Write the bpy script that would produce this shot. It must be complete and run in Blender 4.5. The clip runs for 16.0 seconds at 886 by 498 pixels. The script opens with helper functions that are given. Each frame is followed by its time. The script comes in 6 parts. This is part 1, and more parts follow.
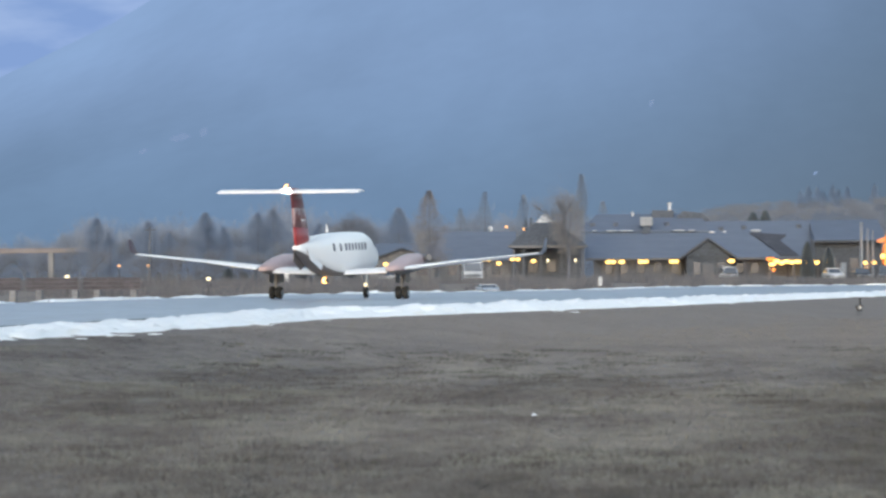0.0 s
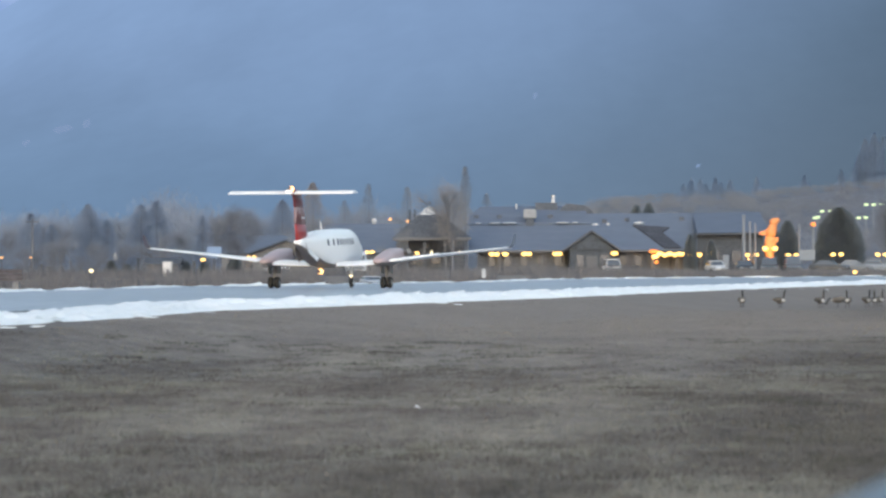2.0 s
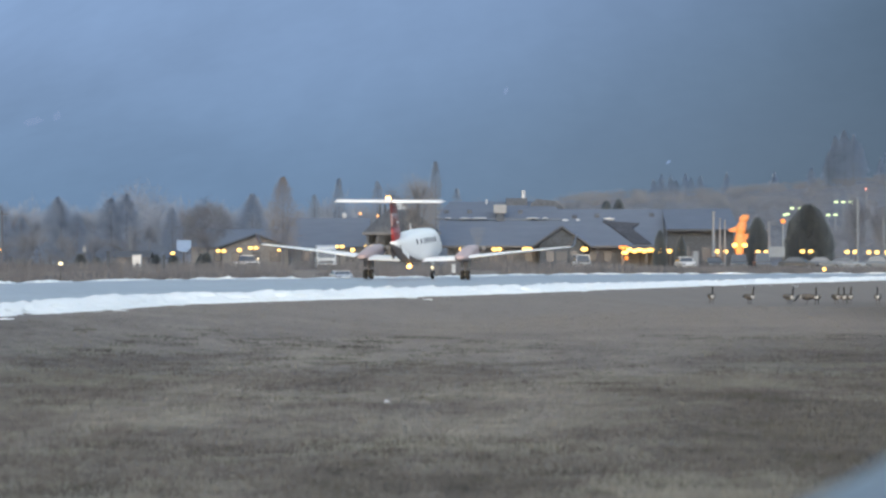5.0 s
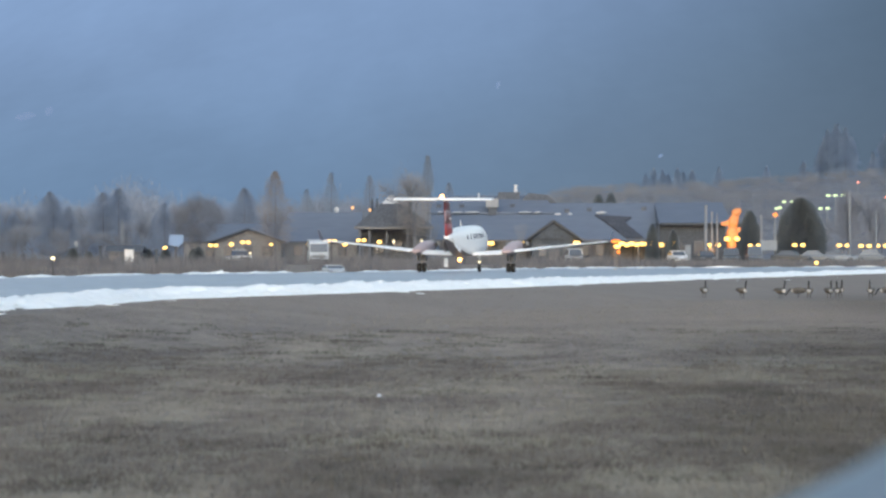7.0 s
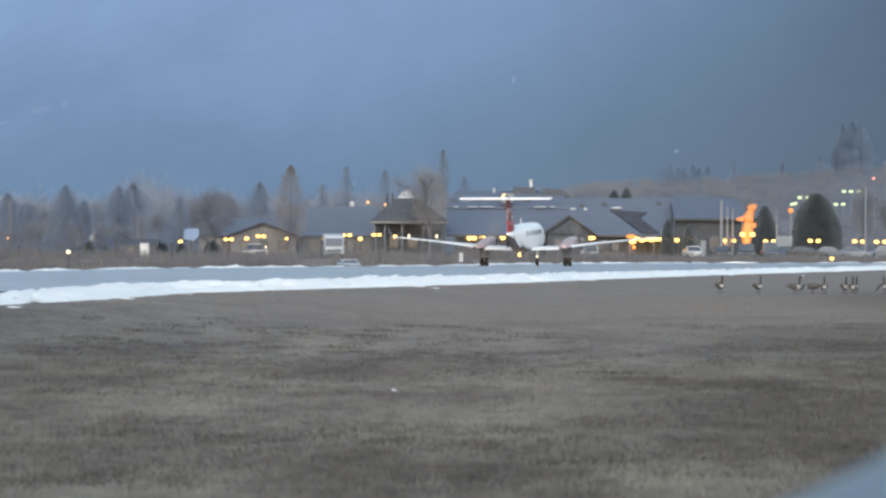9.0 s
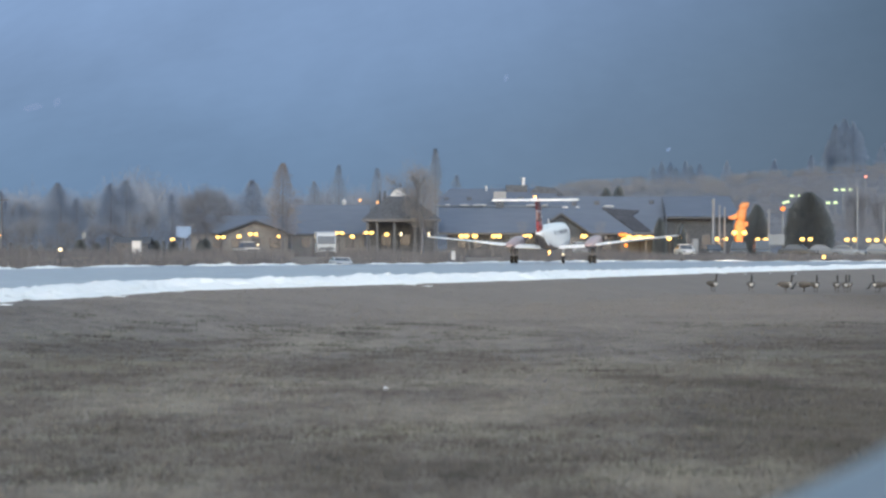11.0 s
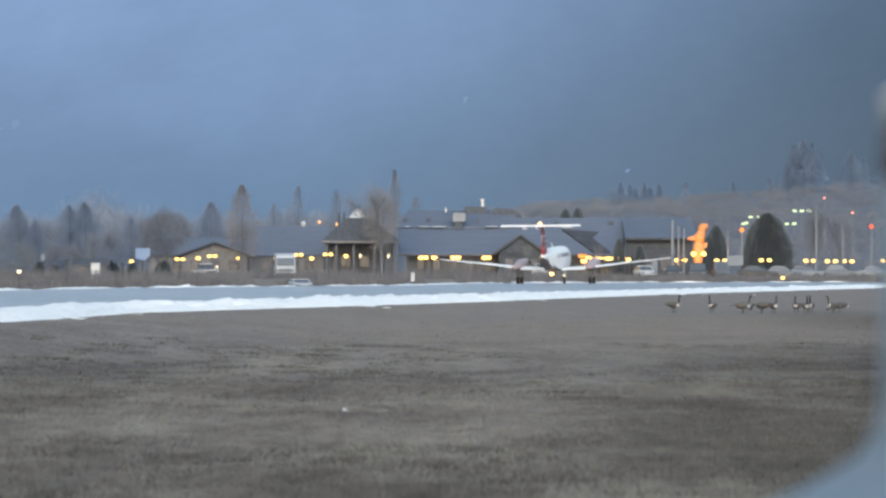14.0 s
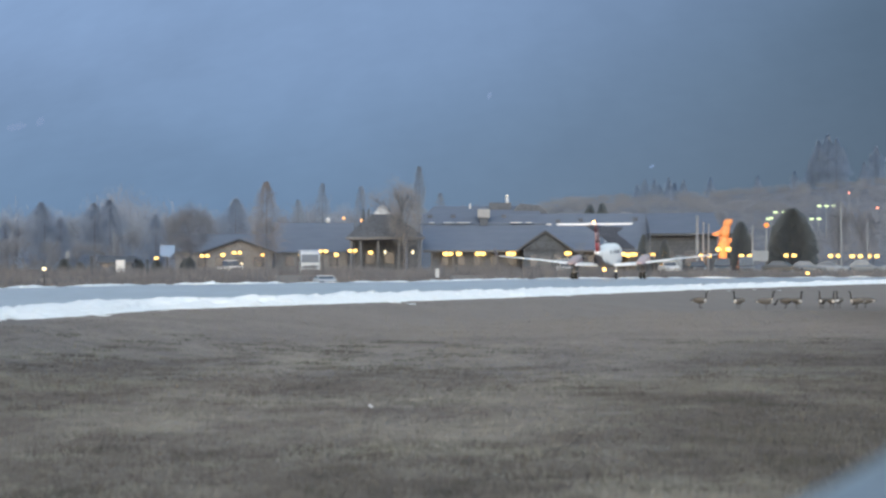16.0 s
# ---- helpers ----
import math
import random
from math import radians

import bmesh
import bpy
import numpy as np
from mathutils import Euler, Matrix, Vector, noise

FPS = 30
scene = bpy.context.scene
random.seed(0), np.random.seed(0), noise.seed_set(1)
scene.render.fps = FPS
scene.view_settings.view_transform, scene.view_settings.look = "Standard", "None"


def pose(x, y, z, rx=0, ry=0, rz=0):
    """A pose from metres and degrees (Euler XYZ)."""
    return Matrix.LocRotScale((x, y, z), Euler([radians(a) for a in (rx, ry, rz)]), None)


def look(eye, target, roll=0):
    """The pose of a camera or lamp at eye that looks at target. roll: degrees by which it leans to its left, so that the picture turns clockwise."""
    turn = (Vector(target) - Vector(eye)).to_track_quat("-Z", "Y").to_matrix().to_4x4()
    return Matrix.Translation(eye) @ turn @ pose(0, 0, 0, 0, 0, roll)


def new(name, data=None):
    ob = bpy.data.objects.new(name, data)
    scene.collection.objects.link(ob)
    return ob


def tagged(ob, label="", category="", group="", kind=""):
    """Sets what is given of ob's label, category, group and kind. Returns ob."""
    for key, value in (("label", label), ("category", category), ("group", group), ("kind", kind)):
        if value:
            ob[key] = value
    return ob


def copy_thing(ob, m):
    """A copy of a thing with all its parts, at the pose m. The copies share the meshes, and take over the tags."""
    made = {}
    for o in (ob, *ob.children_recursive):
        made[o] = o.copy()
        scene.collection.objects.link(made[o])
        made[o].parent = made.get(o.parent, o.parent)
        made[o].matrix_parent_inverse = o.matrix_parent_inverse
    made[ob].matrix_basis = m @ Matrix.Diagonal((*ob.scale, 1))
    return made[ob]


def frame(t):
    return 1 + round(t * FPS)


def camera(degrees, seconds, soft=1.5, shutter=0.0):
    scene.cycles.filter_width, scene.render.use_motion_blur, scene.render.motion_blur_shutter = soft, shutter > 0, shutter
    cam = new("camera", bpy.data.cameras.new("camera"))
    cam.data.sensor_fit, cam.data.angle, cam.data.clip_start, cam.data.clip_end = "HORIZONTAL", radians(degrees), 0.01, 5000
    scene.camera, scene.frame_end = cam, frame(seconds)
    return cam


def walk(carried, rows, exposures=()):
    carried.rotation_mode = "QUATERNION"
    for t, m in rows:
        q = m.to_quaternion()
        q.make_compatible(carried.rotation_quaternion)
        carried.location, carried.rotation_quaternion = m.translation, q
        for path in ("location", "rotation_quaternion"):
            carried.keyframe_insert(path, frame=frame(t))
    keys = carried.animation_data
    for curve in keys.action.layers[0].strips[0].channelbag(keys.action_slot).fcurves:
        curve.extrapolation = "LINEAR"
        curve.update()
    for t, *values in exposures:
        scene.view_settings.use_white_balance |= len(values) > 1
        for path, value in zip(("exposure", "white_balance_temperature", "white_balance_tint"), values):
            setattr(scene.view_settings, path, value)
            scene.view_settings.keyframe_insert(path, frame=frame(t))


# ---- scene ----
EYE = Vector((0, 0, 0.845))
cam = camera(14.89, 16.0, soft=2.5, shutter=0.5)
cam.data.dof.use_dof = True
cam.data.dof.focus_distance = 190.0
cam.data.dof.aperture_fstop = 4.5


# the hand that holds the camera sways a little to the right now and then
SWAY = ((0.0, 0.0), (3.0, 0.003), (3.5, 0.017), (4.0, 0.025), (4.5, 0.017), (5.0, 0.0), (12.5, 0.0), (13.0, 0.003), (13.5, 0.012), (14.0, 0.006), (14.5, 0.0), (16.0, 0.0))


def aim(t, yaw, pitch, roll):
    """A camera pose at a time: degrees to the right, up, and lean to the left."""
    eye = EYE + Vector((float(np.interp(t, [s[0] for s in SWAY], [s[1] for s in SWAY])), 0, 0))
    y, p = radians(yaw), radians(pitch)
    way = Vector((math.sin(y) * math.cos(p), math.cos(y) * math.cos(p), math.sin(p)))
    return look(eye, eye + way, roll)


walk(cam, [(t, aim(t, y, p, r)) for t, y, p, r in (
    (0, -2.4734, 0.4815, -0.356), (0.5, -1.7079, 0.4112, -0.637), (1, -1.3534, 0.2856, -0.448),
    (1.5, -0.9957, 0.2473, -0.487), (2, -0.5102, 0.3376, -0.323), (2.5, 0.0805, 0.3075, -0.534),
    (3, 0.3559, 0.2873, -0.417), (3.5, 0.7721, 0.3264, -0.550), (4, 0.8682, 0.2985, -0.369),
    (4.5, 0.5422, 0.2716, -0.281), (5, -0.0017, 0.2493, 0.001), (7.5, 0.1600, 0.1098, -0.082),
    (8, -0.0146, 0.0726, 0.148), (10.5, -0.2941, 0.0480, -0.057), (11, 0.0032, 0.0267, 0.138),
    (11.5, 0.1089, 0.0430, 0.276), (12, 0.1887, 0.1388, 0.309), (12.5, 0.4034, 0.1781, 0.148),
    (13, 0.6091, 0.2410, 0.039), (13.5, 0.7637, 0.3434, 0.001), (14, 0.6883, 0.3921, 0.053),
    (14.5, 0.5504, 0.3387, 0.265), (15, 0.4784, 0.3088, 0.282), (15.5, 0.2047, 0.2843, 0.209),
    (16, 0.2745, 0.3267, -0.094),
)], exposures=[(0.0, 0.0), (16.0, 0.0)])

# ---- light ----
SUN_UP, SUN_TURN = radians(17), radians(196)
world = bpy.data.worlds.new("dusk_sky")
scene.world = world
world.use_nodes = True
wn, wl = world.node_tree.nodes, world.node_tree.links
sky = wn.new("ShaderNodeTexSky")
sky.sky_type = "NISHITA"
sky.sun_disc = False
sky.sun_elevation, sky.sun_rotation = SUN_UP, SUN_TURN
sky.dust_density, sky.ozone_density, sky.air_density = 2.0, 2.0, 1.4
wl.new(sky.outputs[0], wn["Background"].inputs[0])
wn["Background"].inputs[1].default_value = 0.195
sun_data = bpy.data.lights.new("sun", "SUN")
sun_data.energy, sun_data.angle, sun_data.color = 3.35, radians(75), (0.86, 0.93, 1.0)
sun = new("sun", sun_data)
sun.matrix_world = look((-20 * math.sin(SUN_TURN), 20 * math.cos(SUN_TURN), 20 * math.tan(SUN_UP)), (0, 0, 0))


# ---- materials ----
def material(name, colour, rough=0.6, metal=0.0, vary=0.15, scale=3.0, fine=40.0, bump=0.0, emit=None, power=0.0, coords="Object", spec=0.5):
    """Colour with two scales of variation and fine relief."""
    m = bpy.data.materials.new(name)
    m.use_nodes = True
    n, l = m.node_tree.nodes, m.node_tree.links
    b = n["Principled BSDF"]
    b.inputs["Roughness"].default_value, b.inputs["Metallic"].default_value = rough, metal
    b.inputs["Specular IOR Level"].default_value = spec
    c = n.new("ShaderNodeTexCoord")
    big, small = n.new("ShaderNodeTexNoise"), n.new("ShaderNodeTexNoise")
    big.inputs["Scale"].default_value, small.inputs["Scale"].default_value = scale, fine
    big.inputs["Detail"].default_value, small.inputs["Detail"].default_value = 5, 3
    for t in (big, small):
        l.new(c.outputs[coords], t.inputs["Vector"])
    add = n.new("ShaderNodeMath")
    add.operation = "ADD"
    l.new(big.outputs[0], add.inputs[0]), l.new(small.outputs[0], add.inputs[1])
    ramp = n.new("ShaderNodeMapRange")
    ramp.inputs[1].default_value, ramp.inputs[2].default_value = 0.6, 1.4
    ramp.inputs[3].default_value, ramp.inputs[4].default_value = 1 - vary, 1 + vary
    l.new(add.outputs[0], ramp.inputs[0])
    mix = n.new("ShaderNodeVectorMath")
    mix.operation = "SCALE"
    mix.inputs[0].default_value = colour
    l.new(ramp.outputs[0], mix.inputs["Scale"])
    l.new(mix.outputs[0], b.inputs["Base Color"])
    if bump:
        bp = n.new("ShaderNodeBump")
        bp.inputs["Strength"].default_value, bp.inputs["Distance"].default_value = bump, 0.05
        l.new(small.outputs[0], bp.inputs["Height"]), l.new(bp.outputs[0], b.inputs["Normal"])
    if emit:
        b.inputs["Emission Color"].default_value = (*emit, 1)
        b.inputs["Emission Strength"].default_value = power
    return m


def blend(name, stops, scale, detail=6.0, rough=0.95, bump=0.0, stretch=(1, 1, 1), fine=None, spec=0.3, amount=0.3):
    """A noise pattern run through a row of colours, with a second finer pattern over it."""
    m = bpy.data.materials.new(name)
    m.use_nodes = True
    n, l = m.node_tree.nodes, m.node_tree.links
    b = n["Principled BSDF"]
    b.inputs["Roughness"].default_value = rough
    b.inputs["Specular IOR Level"].default_value = spec
    c, mp, tx, rp = (n.new("ShaderNode" + k) for k in ("TexCoord", "Mapping", "TexNoise", "ValToRGB"))
    mp.inputs["Scale"].default_value = stretch
    tx.inputs["Scale"].default_value, tx.inputs["Detail"].default_value, tx.inputs["Roughness"].default_value = scale, detail, 0.62
    l.new(c.outputs["Object"], mp.inputs[0]), l.new(mp.outputs[0], tx.inputs["Vector"])
    e = rp.color_ramp.elements
    while len(e) < len(stops):
        e.new(0.5)
    for s, (p, col) in zip(e, stops):
        s.position, s.color = p, (*col, 1)
    l.new(tx.outputs[0], rp.inputs[0])
    last = rp.outputs[0]
    if fine:
        t2, mr, vm = (n.new("ShaderNode" + k) for k in ("TexNoise", "MapRange", "VectorMath"))
        t2.inputs["Scale"].default_value, t2.inputs["Detail"].default_value = fine, 4
        l.new(c.outputs["Object"], t2.inputs["Vector"]), l.new(t2.outputs[0], mr.inputs[0])
        mr.inputs[1].default_value, mr.inputs[2].default_value, mr.inputs[3].default_value, mr.inputs[4].default_value = 0.3, 0.7, 1 - amount, 1 + amount
        vm.operation = "SCALE"
        l.new(last, vm.inputs[0]), l.new(mr.outputs[0], vm.inputs["Scale"])
        last = vm.outputs[0]
    l.new(last, b.inputs["Base Color"])
    if bump:
        bp = n.new("ShaderNodeBump")
        bp.inputs["Strength"].default_value, bp.inputs["Distance"].default_value = bump, 0.1
        l.new(tx.outputs[0], bp.inputs["Height"]), l.new(bp.outputs[0], b.inputs["Normal"])
    return m


def turf(name, dark, mid, pale):
    """Winter grass: broad patches, hand-wide mottles and fine specks, worn into dark and straw-pale places."""
    m = bpy.data.materials.new(name)
    m.use_nodes = True
    n, l = m.node_tree.nodes, m.node_tree.links
    b = n["Principled BSDF"]
    b.inputs["Roughness"].default_value, b.inputs["Specular IOR Level"].default_value = 0.95, 0.0
    c = n.new("ShaderNodeTexCoord")
    total = None
    for scale, stretch, detail, weight in ((0.16, (1.0, 0.7, 1), 3, 0.16), (0.55, (1.0, 0.42, 1), 5, 0.42), (4.0, (1.0, 0.42, 1), 4, 0.34)):
        mp, tx, k = (n.new("ShaderNode" + q) for q in ("Mapping", "TexNoise", "Math"))
        mp.inputs["Scale"].default_value = stretch
        tx.inputs["Scale"].default_value, tx.inputs["Detail"].default_value, tx.inputs["Roughness"].default_value = scale, detail, 0.6
        l.new(c.outputs["Object"], mp.inputs[0]), l.new(mp.outputs[0], tx.inputs["Vector"])
        k.operation = "MULTIPLY_ADD"
        k.inputs[1].default_value, k.inputs[2].default_value = weight, -0.5 * weight
        l.new(tx.outputs[0], k.inputs[0])
        if total is not None:
            l.new(total, k.inputs[2])
            k.inputs[1].default_value = weight
        total = k.outputs[0]
    rp, mr = n.new("ShaderNodeValToRGB"), n.new("ShaderNodeMapRange")
    # the two later layers each add half their weight
    half = 0.38
    mr.inputs[1].default_value, mr.inputs[2].default_value = half - 0.19, half + 0.19
    # contrast fades with distance, so that far turf looks smooth from the camera
    sep, near, even = (n.new("ShaderNode" + q) for q in ("SeparateXYZ", "MapRange", "Mix"))
    near.inputs[1].default_value, near.inputs[2].default_value, near.inputs[3].default_value, near.inputs[4].default_value = 55.0, 92.0, 0.0, 0.82
    l.new(c.outputs["Object"], sep.inputs[0]), l.new(sep.outputs[1], near.inputs[0])
    even.inputs[3].default_value = half + 0.03
    l.new(near.outputs[0], even.inputs[0]), l.new(total, even.inputs[2])
    l.new(even.outputs[0], mr.inputs[0]), l.new(mr.outputs[0], rp.inputs[0])
    e = rp.color_ramp.elements
    e.new(0.5)
    for st, (p, col) in zip(e, ((0.08, dark), (0.48, mid), (0.9, pale))):
        st.position, st.color = p, (*col, 1)
    warm, dull = n.new("ShaderNodeMix"), n.new("ShaderNodeVectorMath")
    warm.data_type, dull.operation = "RGBA", "MULTIPLY"
    warm.inputs[6].default_value, warm.inputs[7].default_value = (1, 1, 1, 1), (1.06, 1.0, 0.965, 1)
    l.new(near.outputs[0], warm.inputs[0]), l.new(rp.outputs[0], dull.inputs[0]), l.new(warm.outputs[2], dull.inputs[1])
    last = dull.outputs[0]
    # patches darkened in the colour, placed where the view dims towards its sides
    for cx, cy, rx, ry, keep in ((9.0, 52.0, 5.5, 24.0, 0.66), (-11.0, 56.0, 5.0, 20.0, 0.76), (3.3, 33.0, 1.9, 13.0, 0.72), (17.5, 100.0, 6.0, 42.0, 0.70), (-5.3, 48.0, 2.3, 17.0, 0.80)):
        mp, ln, fall, vm = (n.new("ShaderNode" + q) for q in ("Mapping", "VectorMath", "MapRange", "VectorMath"))
        mp.inputs["Location"].default_value = (-cx / rx, -cy / ry, 0)
        mp.inputs["Scale"].default_value = (1 / rx, 1 / ry, 0)
        ln.operation, vm.operation = "LENGTH", "SCALE"
        fall.interpolation_type = "SMOOTHSTEP"
        fall.inputs[1].default_value, fall.inputs[2].default_value, fall.inputs[3].default_value, fall.inputs[4].default_value = 0.3, 1.3, keep, 1.0
        l.new(c.outputs["Object"], mp.inputs[0]), l.new(mp.outputs[0], ln.inputs[0]), l.new(ln.outputs["Value"], fall.inputs[0])
        l.new(last, vm.inputs[0]), l.new(fall.outputs[0], vm.inputs["Scale"])
        last = vm.outputs[0]
    l.new(last, b.inputs["Base Color"])
    return m


M = {
    "grass": turf("dry_grass", (0.133, 0.127, 0.125), (0.228, 0.215, 0.208), (0.324, 0.316, 0.287)),
    "blade": turf("dry_blades", (0.073, 0.072, 0.073), (0.159, 0.156, 0.156), (0.258, 0.263, 0.237)),
    # pale bluish base colour stands in for sky reflected in the asphalt
    "asphalt": blend("damp_asphalt", [(0.3, (0.265, 0.268, 0.31)), (0.5, (0.315, 0.318, 0.362)), (0.7, (0.375, 0.378, 0.42))], 0.12, 7, rough=0.3, bump=0.05, stretch=(1, 0.35, 1), fine=1.2, spec=0.5),
    "snow": material("old_snow", (0.86, 0.885, 0.90), 0.8, vary=0.05, scale=1.2, fine=12, bump=0.25),
    "white": material("white_paint", (0.89, 0.89, 0.89), 0.32, vary=0.03, scale=1.5, fine=30),
    "maroon": material("maroon_paint", (0.19, 0.035, 0.04), 0.35, vary=0.12, scale=2, fine=30),
    # maroon paled towards pink in the colour, for haze
    "pink": material("hazed_maroon_paint", (0.45, 0.35, 0.355), 0.4, vary=0.1, scale=2, fine=20),
    "red": material("red_paint", (0.32, 0.035, 0.035), 0.35, vary=0.1, scale=2, fine=30),
    "dark": material("dark_underside", (0.15, 0.145, 0.142), 0.5, vary=0.2, scale=2, fine=25),
    "rubber": material("tyre_rubber", (0.018, 0.018, 0.018), 0.8, vary=0.2, scale=4, fine=40),
    "metal": material("brushed_metal", (0.45, 0.46, 0.47), 0.4, 0.9, vary=0.1),
    # window, roof, wall and trim colours are lifted and blued to imitate haze
    "glass_dark": material("tinted_window", (0.07, 0.08, 0.10), 0.12, vary=0.1),
    "roof": blend("slate_blue_roof", [(0.3, (0.106, 0.134, 0.186)), (0.5, (0.115, 0.143, 0.196)), (0.7, (0.126, 0.154, 0.208))], 0.4, 6, rough=0.75, stretch=(1, 3, 3)),
    "roof_dark": blend("dark_shingle_roof", [(0.3, (0.071, 0.081, 0.100)), (0.7, (0.093, 0.104, 0.126))], 0.6, 6, rough=0.85, fine=4),
    "wood": blend("stained_timber_wall", [(0.3, (0.094, 0.102, 0.120)), (0.7, (0.122, 0.131, 0.152))], 0.8, 6, rough=0.8, stretch=(1, 1, 4), fine=5),
    "tan": blend("tan_wall", [(0.3, (0.156, 0.159, 0.170)), (0.7, (0.190, 0.192, 0.204))], 0.5, 5, rough=0.85, fine=5),
    "trim": material("pale_timber_trim", (0.128, 0.132, 0.145), 0.7, vary=0.15),
}


def glow(name, colour, power):
    m = material(name, (0.12, 0.09, 0.05), 0.4, emit=colour, power=power)
    return m


M["lamp"] = glow("amber_lamp", (1.0, 0.60, 0.15), 3.6)
M["lamp_pale"] = glow("pale_lamp", (1.0, 0.85, 0.55), 2.2)
M["lamp_orange"] = glow("orange_lamp", (1.0, 0.26, 0.03), 1.7)
M["lamp_red"] = glow("red_lamp", (1.0, 0.09, 0.02), 1.6)
M["lamp_warning"] = glow("hot_red_lamp", (1.0, 0.30, 0.20), 2.8)
M["lamp_small"] = glow("small_amber_lamp", (1.0, 0.5, 0.2), 1.6)
M["lamp_green"] = glow("greenish_floodlight", (0.75, 1.0, 0.55), 1.3)


# ---- building helpers ----
def mesh_of(bm, name, mat, smooth=False):
    me = bpy.data.meshes.new(name)
    bmesh.ops.recalc_face_normals(bm, faces=bm.faces)
    bm.to_mesh(me)
    bm.free()
    for x in (mat if isinstance(mat, (list, tuple)) else [mat]):
        me.materials.append(x)
    if smooth:
        me.polygons.foreach_set("use_smooth", [True] * len(me.polygons))
    return me


def part(name, bm, mat, parent, label="", smooth=False):
    ob = new(name, mesh_of(bm, name, mat, smooth))
    ob.parent = parent
    if label:
        ob["label"] = label
    return ob


def thing(name, bm, mat, label, category, kind="", group="", smooth=False):
    return tagged(new(name, mesh_of(bm, name, mat, smooth)), label, category, group, kind)


def empty(name, label, category, group="", m=None, kind=""):
    ob = tagged(new(name), label, category, group, kind)
    if m is not None:
        ob.matrix_basis = m
    return ob


def box(bm, x0, x1, y0, y1, z0, z1, bevel=0.0, m=None):
    r = bmesh.ops.create_cube(bm, size=1.0)
    vs = r["verts"]
    for v in vs:
        v.co = Vector(((x0 + x1) / 2 + v.co.x * (x1 - x0), (y0 + y1) / 2 + v.co.y * (y1 - y0), (z0 + z1) / 2 + v.co.z * (z1 - z0)))
    if bevel:
        es = list({e for v in vs for e in v.link_edges})
        out = bmesh.ops.bevel(bm, geom=es, offset=bevel, segments=2, profile=0.5, affect="EDGES")
        vs = list({v for f in out["faces"] for v in f.verts} | {v for v in vs if v.is_valid})
    if m is not None:
        bmesh.ops.transform(bm, matrix=m, verts=[v for v in vs if v.is_valid])
    return bm


def tube(bm, a, b, r0, r1=None, sides=8, caps=True):
    a, b = Vector(a), Vector(b)
    r1 = r0 if r1 is None else r1
    q = (b - a).to_track_quat("Z", "Y")
    rings = []
    for p, r in ((a, r0), (b, r1)):
        rings.append([bm.verts.new(p + q @ Vector((r * math.cos(2 * math.pi * i / sides), r * math.sin(2 * math.pi * i / sides), 0))) for i in range(sides)])
    for i in range(sides):
        j = (i + 1) % sides
        bm.faces.new((rings[0][i], rings[0][j], rings[1][j], rings[1][i]))
    if caps:
        bm.faces.new(rings[0][::-1]), bm.faces.new(rings[1])
    return bm


def ball(bm, c, rx, ry=None, rz=None, u=12, v=8):
    ry, rz = ry or rx, rz or rx
    r = bmesh.ops.create_uvsphere(bm, u_segments=u, v_segments=v, radius=1.0)
    for w in r["verts"]:
        w.co = Vector((c[0] + w.co.x * rx, c[1] + w.co.y * ry, c[2] + w.co.z * rz))
    return bm


def loft(bm, rings, caps=True):
    """Skins closed rings of equal length."""
    vr = [[bm.verts.new(p) for p in ring] for ring in rings]
    n = len(vr[0])
    for a, b in zip(vr, vr[1:]):
        for i in range(n):
            bm.faces.new((a[i], a[(i + 1) % n], b[(i + 1) % n], b[i]))
    if caps:
        bm.faces.new(vr[0][::-1]), bm.faces.new(vr[-1])
    return bm


def prism(bm, poly, y0, y1):
    """A polygon in x and z, pushed from y0 to y1."""
    return loft(bm, [[(x, y0, z) for x, z in poly], [(x, y1, z) for x, z in poly]])


# ---- ground, runway, snow ----
BANK = ((-30, -17.4), (20, -14.7), (45, -12.4), (58, -11.2), (64, -10.35), (70, -9.5), (78, -8.6), (90, -7.7), (99, -4.9), (124.5, 2.4), (148, 7.9), (177, 15.3), (214, 25.9), (262, 40), (340, 66))
FAR = ((20, -42), (95, -27.5), (124, -21.4), (150, -18.8), (176, -15.6), (192, -9.5), (218, 0.0), (250, 5.0), (268, 10.0), (286, 22.0), (297, 38.0), (306, 60.0), (315, 90))


def curve_x(rows, y):
    return float(np.interp(y, [r[0] for r in rows], [r[1] for r in rows]))


def ease(t):
    t = min(1.0, max(0.0, t))
    return t * t * (3 - 2 * t)


def ground_z(x, y):
    u = (x - curve_x(BANK, y)) * 0.968          # metres from the snow bank, towards the eye
    if y < 345 and u > -0.5:
        z = -0.06 - 0.18 * ease((u + 0.5) / 1.1) - 0.51 * ease((u - 0.6) / 6.5)
    else:
        z = -0.06
    past = (curve_x(FAR, y) - x) * 0.9          # metres past the far edge
    if past > 0 or y > 315:
        z = -0.06 - 0.3 * ease(past / 10) if y <= 315 else -0.36
        z -= 0.6 * ease((y - 195) / 40) * ease(past / 12) * (1 - ease((x - 5) / 15))
        z += ease((y - 300) / 45) * (0.15 - z)
    if u > 3:
        z += 0.014 * noise.noise(Vector((x * 1.5, y * 1.1, 7))) * ease((u - 3) / 4) * (1 - ease((y - 25) / 45))
        z += 0.012 * noise.noise(Vector((x * 0.25, y * 0.12, 0))) * ease((u - 3) / 4)
    return z


